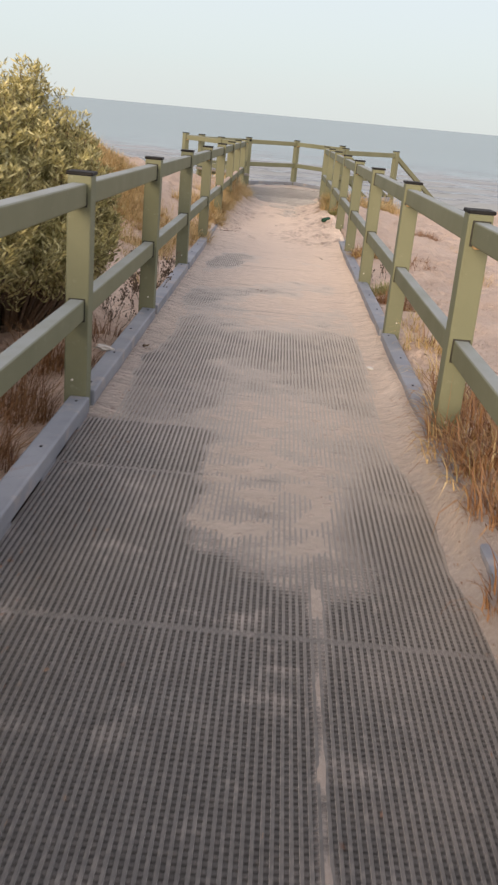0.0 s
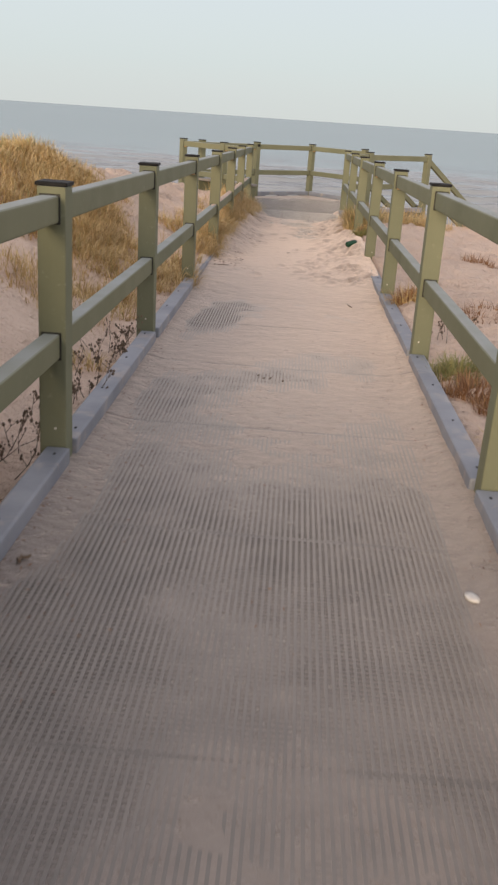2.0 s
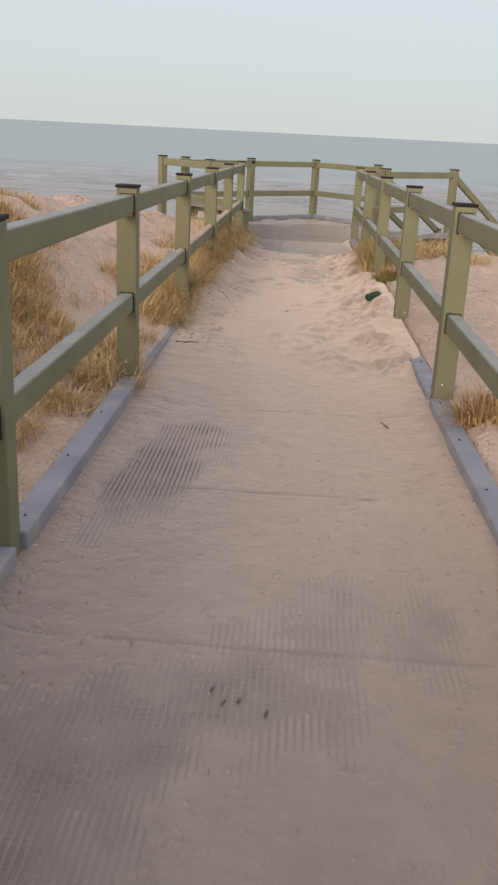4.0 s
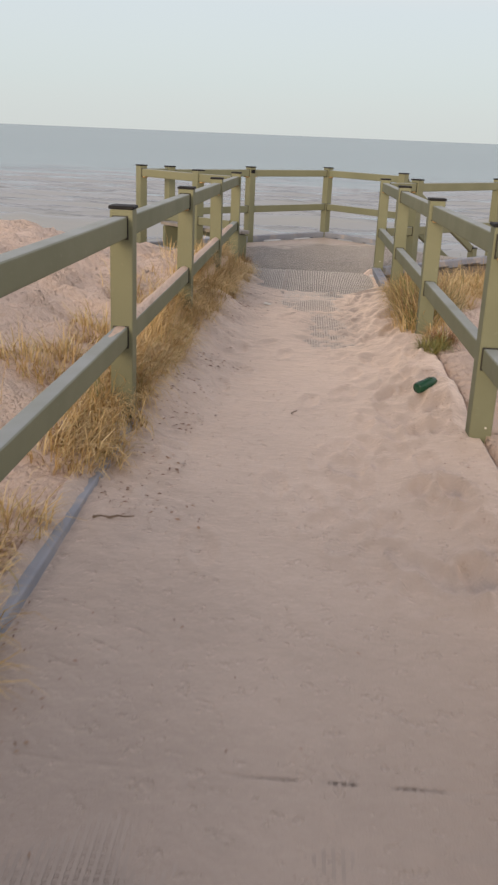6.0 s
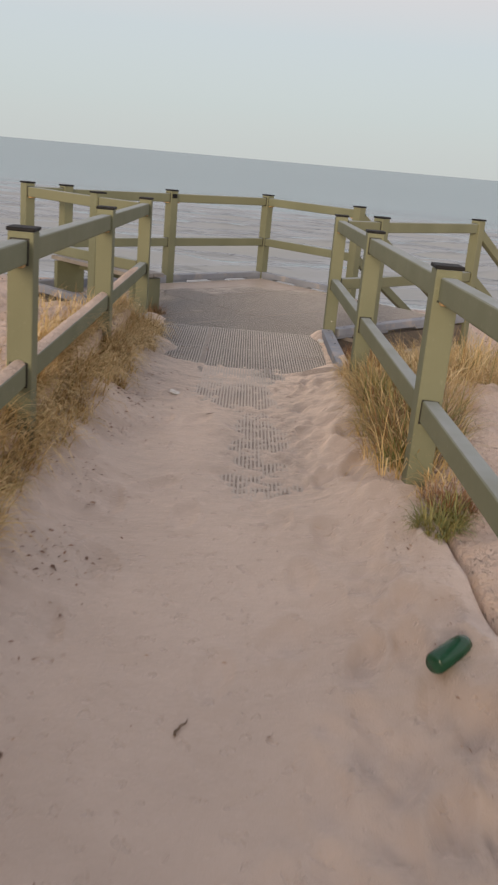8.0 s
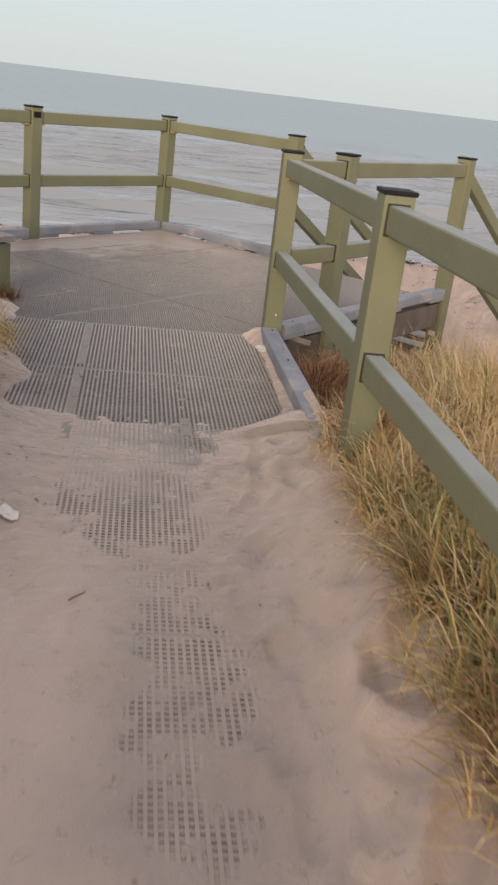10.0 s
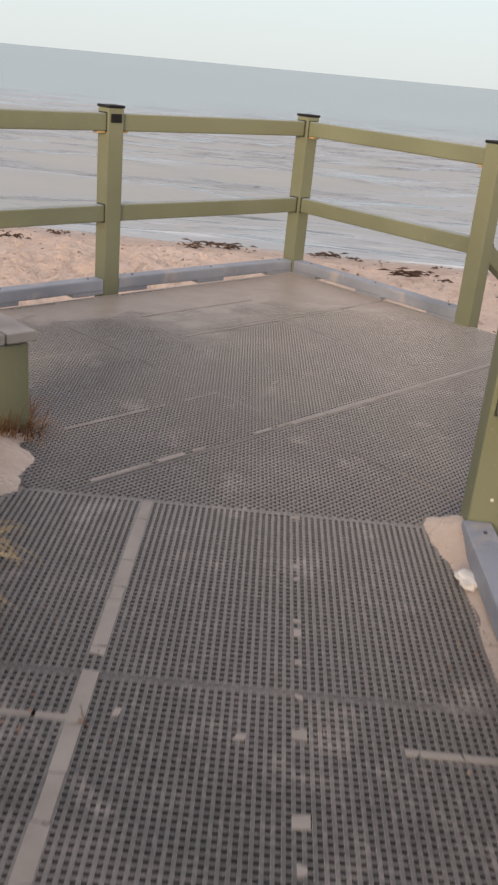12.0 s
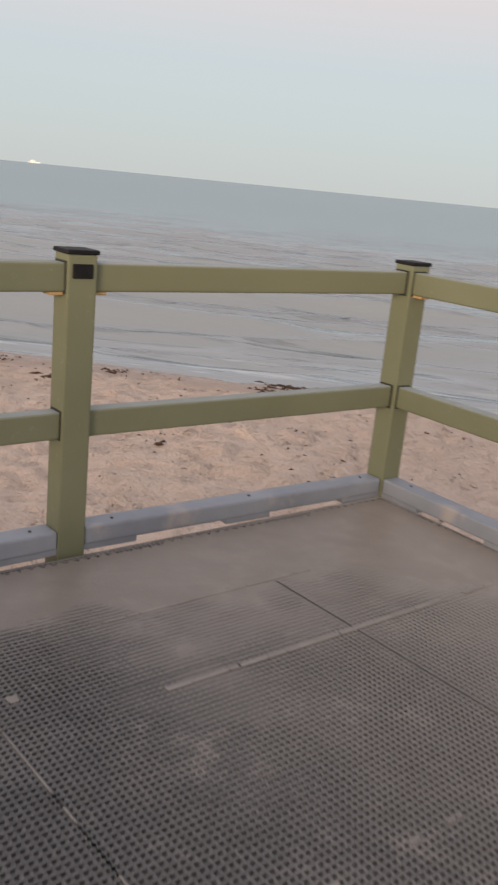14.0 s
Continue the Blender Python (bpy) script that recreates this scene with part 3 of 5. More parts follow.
for _ in range(5):
    a_, b_ = rng.uniform(-1.0, 1.7), rng.uniform(-1.2, 1.6)
    lx, ly = PIV[0] + a_ * ca - b_ * sa, PIV[1] + a_ * sa + b_ * ca
    if all((q[0] - p[0]) * (ly - p[1]) - (q[1] - p[1]) * (lx - p[0]) > 0.06 for p, q in zip(PLATFORM, PLATFORM[1:] + PLATFORM[:1])):
        fill_strip(P_POSE @ Matrix.Translation((a_, b_, -0.0005)), rng.uniform(0.015, 0.05), rng.uniform(0.012, 0.03), 0.2)
for _ in range(3):
    a_, b_ = rng.uniform(-0.4, 0.95), rng.uniform(16.8, 18.0)
    fill_strip(Matrix.Translation((a_, b_, deck_z(b_) - 0.0004)), rng.uniform(0.012, 0.03), rng.uniform(0.012, 0.03), 0.2)
alone("packed_sand", raw_mesh("packed_sand", fv, ff, M_PACKED), Matrix.Identity(4), "pale sand packed in the mesh cells above the joists", "sand", "stuff")


# ---- drifted sand on the walkway ----
foot = random.Random(17)
PRINTS = []
for _ in range(120):
    fy = foot.uniform(10.4, 16.3)
    PRINTS.append((foot.uniform(0.45, 0.98) if foot.random() < 0.85 else foot.uniform(-0.2, 0.5), fy, foot.gauss(0, 0.25)))


def near_prints(y):
    return [p for p in PRINTS if abs(p[1] - y) < 0.27]


def drift(x, y):
    """Height of the sand over the top of the bars; below -0.02 there is none."""
    n1, n2 = fbm(x, y, 1.5, 4, 1.0), fbm(x, y, 7.0, 3, 6.0)
    h = float(np.interp(y, (-4, 1.3, 2.3, 3.4, 3.9, 4.5, 5.4, 6.0, 6.6, 7.4, 8.0, 9.4, 9.9, 11, 15, 15.6, 16.55, 16.72, 18.2), (-0.04, -0.034, -0.0010, -0.0006, -0.0008, -0.0022, -0.0020, -0.0010, 0.0006, 0.0016, 0.002, 0.0016, 0.0045, 0.013, 0.012, 0.004, 0.002, -0.03, -0.06)))
    h += 0.004 * fbm(x, y, 0.9, 3, 51.0) * smooth01(y, 3.4, 4.4) * (1 - smooth01(y, 7.0, 8.5))
    h -= 0.004 * n1 * (1 - smooth01(y, 6.0, 7.5))
    if y < 3.6:
        h += 0.002 * n2 * smooth01(3.6 - y, 0.0, 0.5)
        h -= 0.04 * (1 - smooth01(x + 0.2 * n1 + 0.05 * n2, -0.12, 0.16)) * (1 - smooth01(y + 0.5 * n1, 2.9, 3.8))
        h -= 0.007 * smooth01(x + 0.15 * n1 + 0.05 * n2, 0.60, 0.78) * (1 - smooth01(y + 0.5 * n1, 2.9, 3.4))
        h -= 0.03 * (1 - smooth01(y - 0.9 * abs(x - 0.5) + 0.3 * n1 + 0.1 * n2, 1.6, 2.2))
    h -= 0.0040 * (1 - smooth01(x + 0.4 * n1 + 0.15 * n2, -0.2, 0.12)) * smooth01(y + 0.4 * n2, 8.0, 8.6) * (1 - smooth01(y + 0.5 * n1, 9.1, 9.8))
    h += 0.022 * smooth01(x + 0.3 * n1, 0.46, 0.75) * smooth01(y, 10.8, 12.0) * (1 - smooth01(y, 15.8, 16.5))
    h -= 0.0012 * (1 - smooth01(x + 0.35 * n1 + 0.1 * n2, -0.1, 0.2)) * smooth01(y, 3.2, 4.0) * (1 - smooth01(y, 6.8, 7.6))
    if y < 2.6:
        h = max(h, -0.0005 + 0.004 * n2 - 0.008 * ((x - 0.495 + 0.04 * n1) / (0.02 + 0.02 * smooth01(y, 1.5, 2.1))) ** 2 - 0.03 * (1 - smooth01(y + 0.5 * n2, 0.5, 1.2)))
    if 13.3 < y < 16.75:
        side = max(smooth01(float(np.interp(y, (13.3, 15.3, 16.0, 16.7), (0.42, 0.34, 0.14, -0.02))) + 0.25 * n1 + 0.1 * n2 - x, 0.0, 0.2), smooth01(x + 0.2 * n2, 0.78 + 0.25 * n1, 0.98 + 0.25 * n1))
        h += smooth01(y, 13.3, 14.5) * ((0.014 - 0.009 * smooth01(y, 15.9, 16.5)) * side - (0.0140 if y < 15 else 0.0140 - 0.008 * smooth01(y, 15.0, 15.6)) * (1 - side) + (1 - 0.7 * side) * (0.010 * fbm(x, y, 6.0, 2, 31.0) + 0.016 * fbm(x, y, 21.0, 2, 33.0)))
    if y > 16.4:
        h += 0.035 * smooth01(x - 0.9 * (y - 16.62) + 0.1 * n1, 0.74, 1.0) * (1 - smooth01(y, 16.75, 17.05))
        h += 0.11 * (1 - smooth01(math.hypot(x + 0.50, 0.85 * (y - 18.28)) + 0.18 * n1 + 0.12 * n2, 0.0, 0.40))
        h += 0.062 * (1 - smooth01(math.hypot(x - 1.0, 0.6 * (y - 18.02)) + 0.15 * n1 + 0.08 * n2, 0.0, 0.2))
    if 13.3 < y < 16.5:
        h = max(h - 0.002, -0.0040 + 0.0022 * smooth01(y, 15.4, 16.0))
    # the joints between the panels show through as fine grooves
    joint = (y - 17.20) / PANEL
    h -= 0.004 * math.exp(-((joint - round(joint)) * PANEL / 0.007) ** 2) * smooth01(h, -0.004, 0.002) * (1 - smooth01(y, 9.7, 10.6)) * smooth01(n2 + 0.3, 0.0, 0.3)
    left, right = max(0.0, x - XLI), max(0.0, XRI - x)
    pl = float(np.interp(y, (0, 3, 6, 9, 10.5, 11.5, 12.3, 16, 17.5, 18.05, 18.15), (0.002, 0.008, 0.022, 0.02, 0.034, 0.05, 0.13, 0.16, 0.08, 0.03, 0.0)))
    pr = float(np.interp(y, (0, 2, 5, 9, 11, 12.5, 15, 16.0, 16.5, 17.0, 18.05, 18.15), (0.10, 0.10, 0.035, 0.03, 0.06, 0.09, 0.11, 0.085, 0.045, 0.040, 0.058, 0.0)))
    wl_ = (0.08 + 0.14 * smooth01(y, 8.5, 10.5)) * (1 + 0.9 * n1)
    wr_ = (0.08 - 0.02 * (1 - smooth01(y, 3.0, 4.0)) + 0.12 * smooth01(y, 8.5, 10.5) * (1 - smooth01(y, 16.2, 16.7))) * (1 - 0.9 * n1)
    h += pl * math.exp(-(left / wl_) ** 2) * (1 + 0.8 * n1) + pr * math.exp(-(right / wr_) ** 2) * (1 + 0.8 * n1)
    for fx, fy, fa in near_prints(y):
        du, dv_ = (x - fx) * math.cos(fa) + (y - fy) * math.sin(fa), (y - fy) * math.cos(fa) - (x - fx) * math.sin(fa)
        r2 = (du / 0.045) ** 2 + (dv_ / 0.125) ** 2
        if r2 < 4:
            h += smooth01(h, 0.003, 0.012) * (0.008 * math.exp(-(r2 - 1.6) ** 2 * 2) - min(0.013, max(0.0, h - 0.004)) * math.exp(-r2 * r2))
    # sand from outside has run over the outer part of the kerb
    over_l = smooth01(y + 0.5 * n1, 9.95, 10.2) * smooth01(-0.466 - x - 0.02 * n2, 0.0, 0.05) if y < 17.6 else 0.0
    over_r = max(smooth01(y + 0.4 * n1, 10.7, 11.0) * (y < 16.8), 1 - smooth01(y + 0.4 * n1, 3.0, 3.5)) * smooth01(x - 1.018 - 0.02 * n2, 0.0, 0.06)
    h = max(h, 0.068 + 0.034 * over_l if over_l > 0 else h, 0.068 + 0.034 * over_r if over_r > 0 else h)
    # a deep hollow scuffed beside the grass, and churned clods at the foot of the dune
    r2 = ((x - 0.92) / 0.075) ** 2 + ((y - 14.75) / 0.12) ** 2
    if r2 < 9:
        h += 0.02 * math.exp(-(r2 - 2.2) ** 2) - 0.055 * math.exp(-r2 * r2 * 0.5)
    if 10.4 < y < 15.5 and x < 0:
        h += 0.03 * abs(fbm(x, y, 11.0, 2, 41.0)) * smooth01(-x, 0.12, 0.24) * smooth01(y, 10.4, 11.0)
    trod = 0.04 * fbm(x, y, 3.9, 2, 8.0) * smooth01(x, 0.45, 0.8) * smooth01(y, 11.0, 12.5) * (1 - smooth01(y, 16.2, 16.6))
    if 10.4 < y < 13.6:
        trod = max(trod, 0.0035 - h) if h > 0.0035 else trod
    return h + (0.0065 + 0.0015 * smooth01(h, 0.003, 0.02)) * n1 + 0.0022 * n2 * (1 + 2 * smooth01(h, 0.004, 0.03)) + trod


dxs = list(np.arange(XLI - 0.10, XRI + 0.0951, 0.0166))
dys = list(np.arange(-3.5, 18.8, 0.025))
for i in range(1, 13):
    dys += [17.20 - PANEL * i + d for d in (-0.012, -0.006, -0.001, 0.004, 0.009)]
dys.sort()
hv = [[drift(x, y) for x in dxs] for y in dys]
dv, df = [], []
for j, y in enumerate(dys):
    for i, x in enumerate(dxs):
        z = deck_z(y) + max(-0.024, hv[j][i])
        # the outer edge dips under the open sand
        if i < 1 or i > len(dxs) - 2:
            z = min(z, whole_ground(x, y) - 0.01, deck_z(y) + 0.06)
        dv.append((x, y, z))
nx = len(dxs)
for j in range(len(dys) - 1):
    for i in range(nx - 1):
        if max(hv[j][i], hv[j][i + 1], hv[j + 1][i], hv[j + 1][i + 1]) > -0.022:
            df.append((j * nx + i, j * nx + i + 1, (j + 1) * nx + i + 1, (j + 1) * nx + i))
alone("sand_drift", raw_mesh("sand_drift", dv, df, M_FILM, True), Matrix.Identity(4), "trodden windblown sand lying over the mesh walkway", "sand", "stuff")

# sand blown over the seaward part of the platform
pv, pf, seen = [], [], {}
step = 0.028
for j in range(int(2.7 / step)):
    for i in range(int(4.4 / step)):
        x, y = -1.85 + i * step, 19.0 + j * step
        inside = all((q[0] - p[0]) * (y - p[1]) - (q[1] - p[1]) * (x - p[0]) > 0.03 for p, q in zip(PLATFORM, PLATFORM[1:] + PLATFORM[:1]))
        lu, lv_ = to_local((x, y))
        solid = max(smooth01(lv_ + 0.2 * fbm(x, y, 2.0, 3, 5.0) + 0.1 * fbm(x, y, 7.0, 2, 8.0), 1.25, 1.5), smooth01(lv_ + 0.8 * (lu - 1.3), 0.9, 1.4))
        h = -0.0046 + 0.005 * fbm(x, y, 1.6, 4, 12.0) + 0.0025 * fbm(x, y, 8.0, 2, 3.0) - 0.02 * (1 - smooth01(y + 0.7 * fbm(x, y, 0.9, 3, 2.0), 19.1, 20.2)) * (1 - solid) + 0.0060 * solid + 0.0020 * smooth01(lv_, 0.7, 1.0) * (1 - solid)
        if inside and h > -0.020:
            seen[i, j] = len(pv)
            pv.append((x, y, h))
for (i, j), k in seen.items():
    if (i + 1, j) in seen and (i, j + 1) in seen and (i + 1, j + 1) in seen:
        pf.append((k, seen[i + 1, j], seen[i + 1, j + 1], seen[i, j + 1]))
alone("sand_drift", raw_mesh("platform_sand", pv, pf, M_DUST, True), Matrix.Identity(4), "thin windblown sand over the seaward deck mesh", "sand", "stuff")

# fascia boards close the edges of the deck
fascia = thing("fascia", (0.28, 12, -0.15), "weathered dark timber fascia board under the deck edge", "fascia", kind="structure")
EDGE = [(XL, -3.5), (XL, Y_END - 0.05), (WEST[0], WEST[1]), (NORTH[0], NORTH[1]), (EAST[0], EAST[1]), (XR, Y_END - 0.05), (XR, -3.5)]
for p, q in zip(EDGE, EDGE[1:]):
    a, b = Vector((*p, deck_z(p[1]) - 0.115)), Vector((*q, deck_z(q[1]) - 0.115))
    n = (b - a).length
    part("fascia_board", as_mesh("fascia_board", box_bm(n - 0.03, 0.04, 0.17, 0.004), M_JOIST), fascia, along(a, b) @ Matrix.Translation((n / 2, 0, 0)))

# ---- railings ----
RAIL_H, RAIL_T = 0.090, 0.062
TOP_DROP, MID_Z = 0.075, 0.455
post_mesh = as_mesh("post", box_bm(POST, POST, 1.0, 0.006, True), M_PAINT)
cap_mesh = as_mesh("cap", box_bm(POST + 0.010, POST + 0.010, 0.014, 0.003, True, 1), M_CAP)
seal_mesh = as_mesh("collar", box_bm(0.006, RAIL_T + 0.010, RAIL_H + 0.010, 0.002, False, 1), M_SEAL)
pack_mesh = as_mesh("packer", box_bm(0.045, 0.05, 0.011, 0.002, False, 1), M_PACK)
jit = random.Random(3)
screw_mesh = as_mesh("screw", box_bm(0.009, 0.006, 0.009, 0.002, False, 1), M_PALE)


def add_post(rail_thing, x, y, z0, z1, turn=0.0, below=0.45):
    """A square post with a black cap plate."""
    h = z1 - (z0 - below)
    m = pose(x, y, z0 - below, jit.uniform(-0.25, 0.25), jit.uniform(-0.25, 0.25), turn + jit.uniform(-1, 1))
    ob = part("post", post_mesh, rail_thing, m)
    ob.scale = (1, 1, h)
    cap = new("cap", cap_mesh)
    cap.parent = ob
    cap.matrix_basis = Matrix.Translation((0, 0, 1.0)) @ Matrix.Diagonal((1, 1, 1 / h, 1))
    tagged(cap, "black rubber cap plate")
    if turn == 0.0:
        screw = new("screw", screw_mesh)
        screw.parent = ob
        screw.matrix_basis = Matrix.Translation((jit.uniform(-0.02, 0.02), -POST / 2, (below + 0.15) / h)) @ Matrix.Diagonal((1, 1, 1 / h, 1))
        tagged(screw, "pale galvanised screw head")
    return ob


def add_rail(rail_thing, a, b, packer=True, trim=POST / 2):
    """A rail between two posts, let into dark collars at both ends."""
    a, b = Vector(a), Vector(b)
    n = (b - a).length - 2 * trim
    m = along(a, b) @ Matrix.Translation((trim + n / 2, 0, 0))
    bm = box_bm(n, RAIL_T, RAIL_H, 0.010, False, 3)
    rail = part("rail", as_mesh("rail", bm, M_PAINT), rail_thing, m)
    for s in (-1, 1):
        part("collar", seal_mesh, rail, m @ Matrix.Translation((s * (n / 2 - 0.001), 0, 0)), "dark rubber collar")
        if packer and jit.random() < 0.6:
            part("packer", pack_mesh, rail, m @ Matrix.Translation((s * (n / 2 - 0.026), 0, -RAIL_H / 2 - 0.0045)), "bare timber packer")
    return rail


def rail_pair(rail_thing, p, q, zp, zq):
    for dz in (1.0 - TOP_DROP, MID_Z):
        add_rail(rail_thing, (*p, zp + dz), (*q, zq + dz), dz > 0.6)


PAINT_LABEL = "olive-green painted timber railing with black post caps"
left_rail = thing("railing", (XL, 8, deck_z(8)), PAINT_LABEL + " in grass", "railing")
right_rail = thing("railing", (XR, 8, deck_z(8)), PAINT_LABEL + "", "railing")
LY = [3.70 + 2.05 * i for i in range(-3, 8)]
RY = [5.66 + 2.062 * i for i in range(-4, 7)]
for ob, x, ys in ((left_rail, XL, LY), (right_rail, XR, RY)):
    for y in ys:
        add_post(ob, x, y, deck_z(y), deck_z(y) + 1.0)
    for y0, y1 in zip(ys, ys[1:]):
        rail_pair(ob, (x, y0), (x, y1), deck_z(y0), deck_z(y1))

plat_rail = thing("railing", (*NORTH, 0), PAINT_LABEL + " round the seaward corner", "railing")
P3, P5, W2 = (-0.532, 20.615), (1.52, 20.645), (-1.47, 19.58)
for p in (NORTH, P3, P5, W2):
    add_post(plat_rail, *p, 0, 0.978, 45)
for p, q in ((W2, P3), (P3, NORTH), (NORTH, P5)):
    rail_pair(plat_rail, p, q, -0.018, -0.018)
plate = as_mesh("plate", box_bm(0.068, 0.006, 0.044, 0.002, False, 1), M_CAP)
part("number_plate", plate, plat_rail, pose(P3[0] + 0.036, P3[1] - 0.036, 0.928, 0, 0, 45), "small black plate")

west_rail = thing("railing", (-1.1, 18.7, 0), PAINT_LABEL + " behind the bench", "railing")
WM = (-0.99, 18.52)
for p in (WM, WEST):
    add_post(west_rail, *p, 0, 0.99, 45)
rail_pair(west_rail, (XL, LY[-1]), WM, 0, -0.01)
rail_pair(west_rail, WM, WEST, -0.01, -0.01)
rail_pair(west_rail, WEST, W2, -0.01, -0.01)

east_rail = thing("railing", (1.9, 18.9, 0), PAINT_LABEL + " above sand", "railing")
S0 = (1.455, 18.42)
for p in (S0, EAST):
    add_post(east_rail, *p, 0, 0.995, 45)
rail_pair(east_rail, (XR, RY[-1]), S0, 0, -0.005)
rail_pair(east_rail, S0, EAST, -0.005, -0.005)

# sand lying along the half-buried lower rail
rv, rf = [], []
steps = [(XL, 11.2 + 0.04 * i) for i in range(int(6.7 / 0.04))]
for x, y in steps:
    zt = deck_z(y) + MID_Z + RAIL_H / 2
    cover = smooth01(y, 11.4, 12.4) * (1 - smooth01(y, 17.0, 17.8)) * (0.8 + 0.8 * fbm(x, y, 2.0, 3, 14.0))
    for k in range(7):
        s = (k / 6 - 0.5) * 0.056
        rv.append((x + s, y, zt - 0.003 + 0.022 * cover * (1 - (s / 0.03) ** 2) + 0.002 * fbm(x + s, y, 20.0, 2, 1.0)))
for j in range(len(steps) - 1):
    for k in range(6):
        q = j * 7 + k
        rf.append((q, q + 1, q + 8, q + 7))
alone("sand_drift", raw_mesh("rail_sand", rv, rf, M_SAND, True), Matrix.Identity(4), "blown sand lying on the lower railing", "sand", "stuff")

# ---- kerbs ----
bolt_mesh = as_mesh("bolt", box_bm(0.012, 0.012, 0.006, 0.003, True, 1), M_BOLT)
block_mesh = as_mesh("block", box_bm(0.21, 0.080, 0.026, 0.003, True, 1), M_KERB)


def add_kerb(owner, a, b, lift=0.014, height=0.066, width=0.088, ends=0.052):
    """One length of kerb on spacer blocks, bolted down."""
    a, b = Vector(a), Vector(b)
    n = (b - a).length - 2 * ends
    m = along(a, b) @ Matrix.Translation((ends + n / 2, 0, 0))
    beam = part("beam", as_mesh("kerb_beam", box_bm(n, width, height, 0.009, False, 2), M_KERB), owner, m @ Matrix.Translation((0, 0, lift + height / 2)))
    count = max(2, round(n / 0.48))
    for i in range(count):
        s = -n / 2 + 0.10 + (n - 0.2) * i / (count - 1)
        part("block", block_mesh, owner, m @ Matrix.Translation((s, 0, -0.006)))
        part("bolt", bolt_mesh, beam, m @ Matrix.Translation((s + 0.02, jit.uniform(-0.01, 0.01), lift + height - 0.001)), "dark bolt head")


def kerb_thing(points, where):
    ob = thing("kerb", points[0], "blue-grey painted timber kerb beam " + where, "kerb")
    for p, q in zip(points, points[1:]):
        add_kerb(ob, p, q)
    return ob


kerb_thing([(XL + 0.022, y, deck_z(y)) for y in LY], "along the sandy walkway edge")
kerb_thing([(XR - 0.022, y, deck_z(y)) for y in RY], "along the walkway beside dry grass")
kerb_thing([(WEST[0], WEST[1], 0), (*W2, 0), (*P3, 0), (*NORTH, 0)], "on the platform's seaward edge")
kerb_thing([(*NORTH, 0), (*P5, 0)], "on the platform edge by the steps")
kerb_thing([(XR + 0.02, RY[-1], 0), (*S0, 0), (*EAST, 0)], "above the hollow in the sand")
kerb_thing([(XL - 0.02, LY[-1], 0), (*WM, 0), (*WEST, 0)], "behind the bench")

# ---- bench ----
def build_bench():
    q, r = Vector((-0.707, 0.707, 0)), Vector((0.707, 0.707, 0))
    base = Vector((XL, LY[-1], 0)) + 0.26 * q + 0.09 * r
    ob = thing("bench", base, "low bench with weathered grey planks on an olive frame", "bench")
    L, D, H = 1.25, 0.36, 0.355
    turn = 135.0

    def at(s, d, z):
        return Matrix.Translation(base + q * s + r * d + Vector((0, 0, z))) @ pose(0, 0, 0, 0, 0, turn)

    for i in range(3):
        part("plank", as_mesh("plank", box_bm(L, D / 3 - 0.008, 0.036, 0.005), M_PLANK), ob, at(L / 2, D / 6 + i * D / 3, H - 0.018))
    for s in (0.045, L - 0.045):
        part("end_panel", as_mesh("end_panel", box_bm(0.05, D - 0.05, H - 0.05, 0.005), M_PAINT), ob, at(s, D / 2, (H - 0.05) / 2 + 0.002))
    part("bearer", as_mesh("bearer", box_bm(L - 0.12, 0.045, 0.09, 0.004), M_PAINT), ob, at(L / 2, D - 0.06, H - 0.085))


build_bench()

# ---- steps to the beach ----
def build_steps():
    d = Vector((0.707, 0.707, 0))
    e = Vector((0.707, -0.707, 0))
    a, b = Vector((*P5, 0)), Vector((*EAST, 0))
    ob = thing("stair", (a + b) / 2, "timber steps with pale sand-bleached sides down to the beach", "stairs")
    wide, run, rise, count = (b - a).length - POST, 0.29, 0.168, 6
    for i in range(count):
        c = (a + b) / 2 + d * (0.12 + run * (i + 0.5)) + Vector((0, 0, -rise * (i + 1) - 0.02))
        part("tread", as_mesh("tread", box_bm(run + 0.02, wide, 0.045, 0.005), M_PLANK), ob, Matrix.Translation(c) @ pose(0, 0, 0, 0, 0, 45))
    drop = math.atan(rise / run)
    far = run * count + 0.1
    for p in (a, b):
        s0, s1 = p + Vector((0, 0, -0.16)), p + d * far + Vector((0, 0, -0.16 - rise * far / run))
        n = (s1 - s0).length
        part("stringer", as_mesh("stringer", box_bm(n, 0.05, 0.27, 0.004), M_BOARD), ob, along(s0, s1) @ Matrix.Translation((n / 2, 0, 0)))
    hand = thing("stair_railing", a, "olive-green painted sloping handrails beside the beach steps", "railing")
    for p, length in ((a, 1.75), (b, 1.75)):
        foot = p + d * length
        zf = -rise * length / run
        add_post(hand, foot.x, foot.y, zf, zf + 0.93, 45, 0.35)
        for dz in (0.90, 0.44):
            add_rail(hand, p + Vector((0, 0, dz)), foot + Vector((0, 0, zf + dz)), False, 0.058)


build_steps()

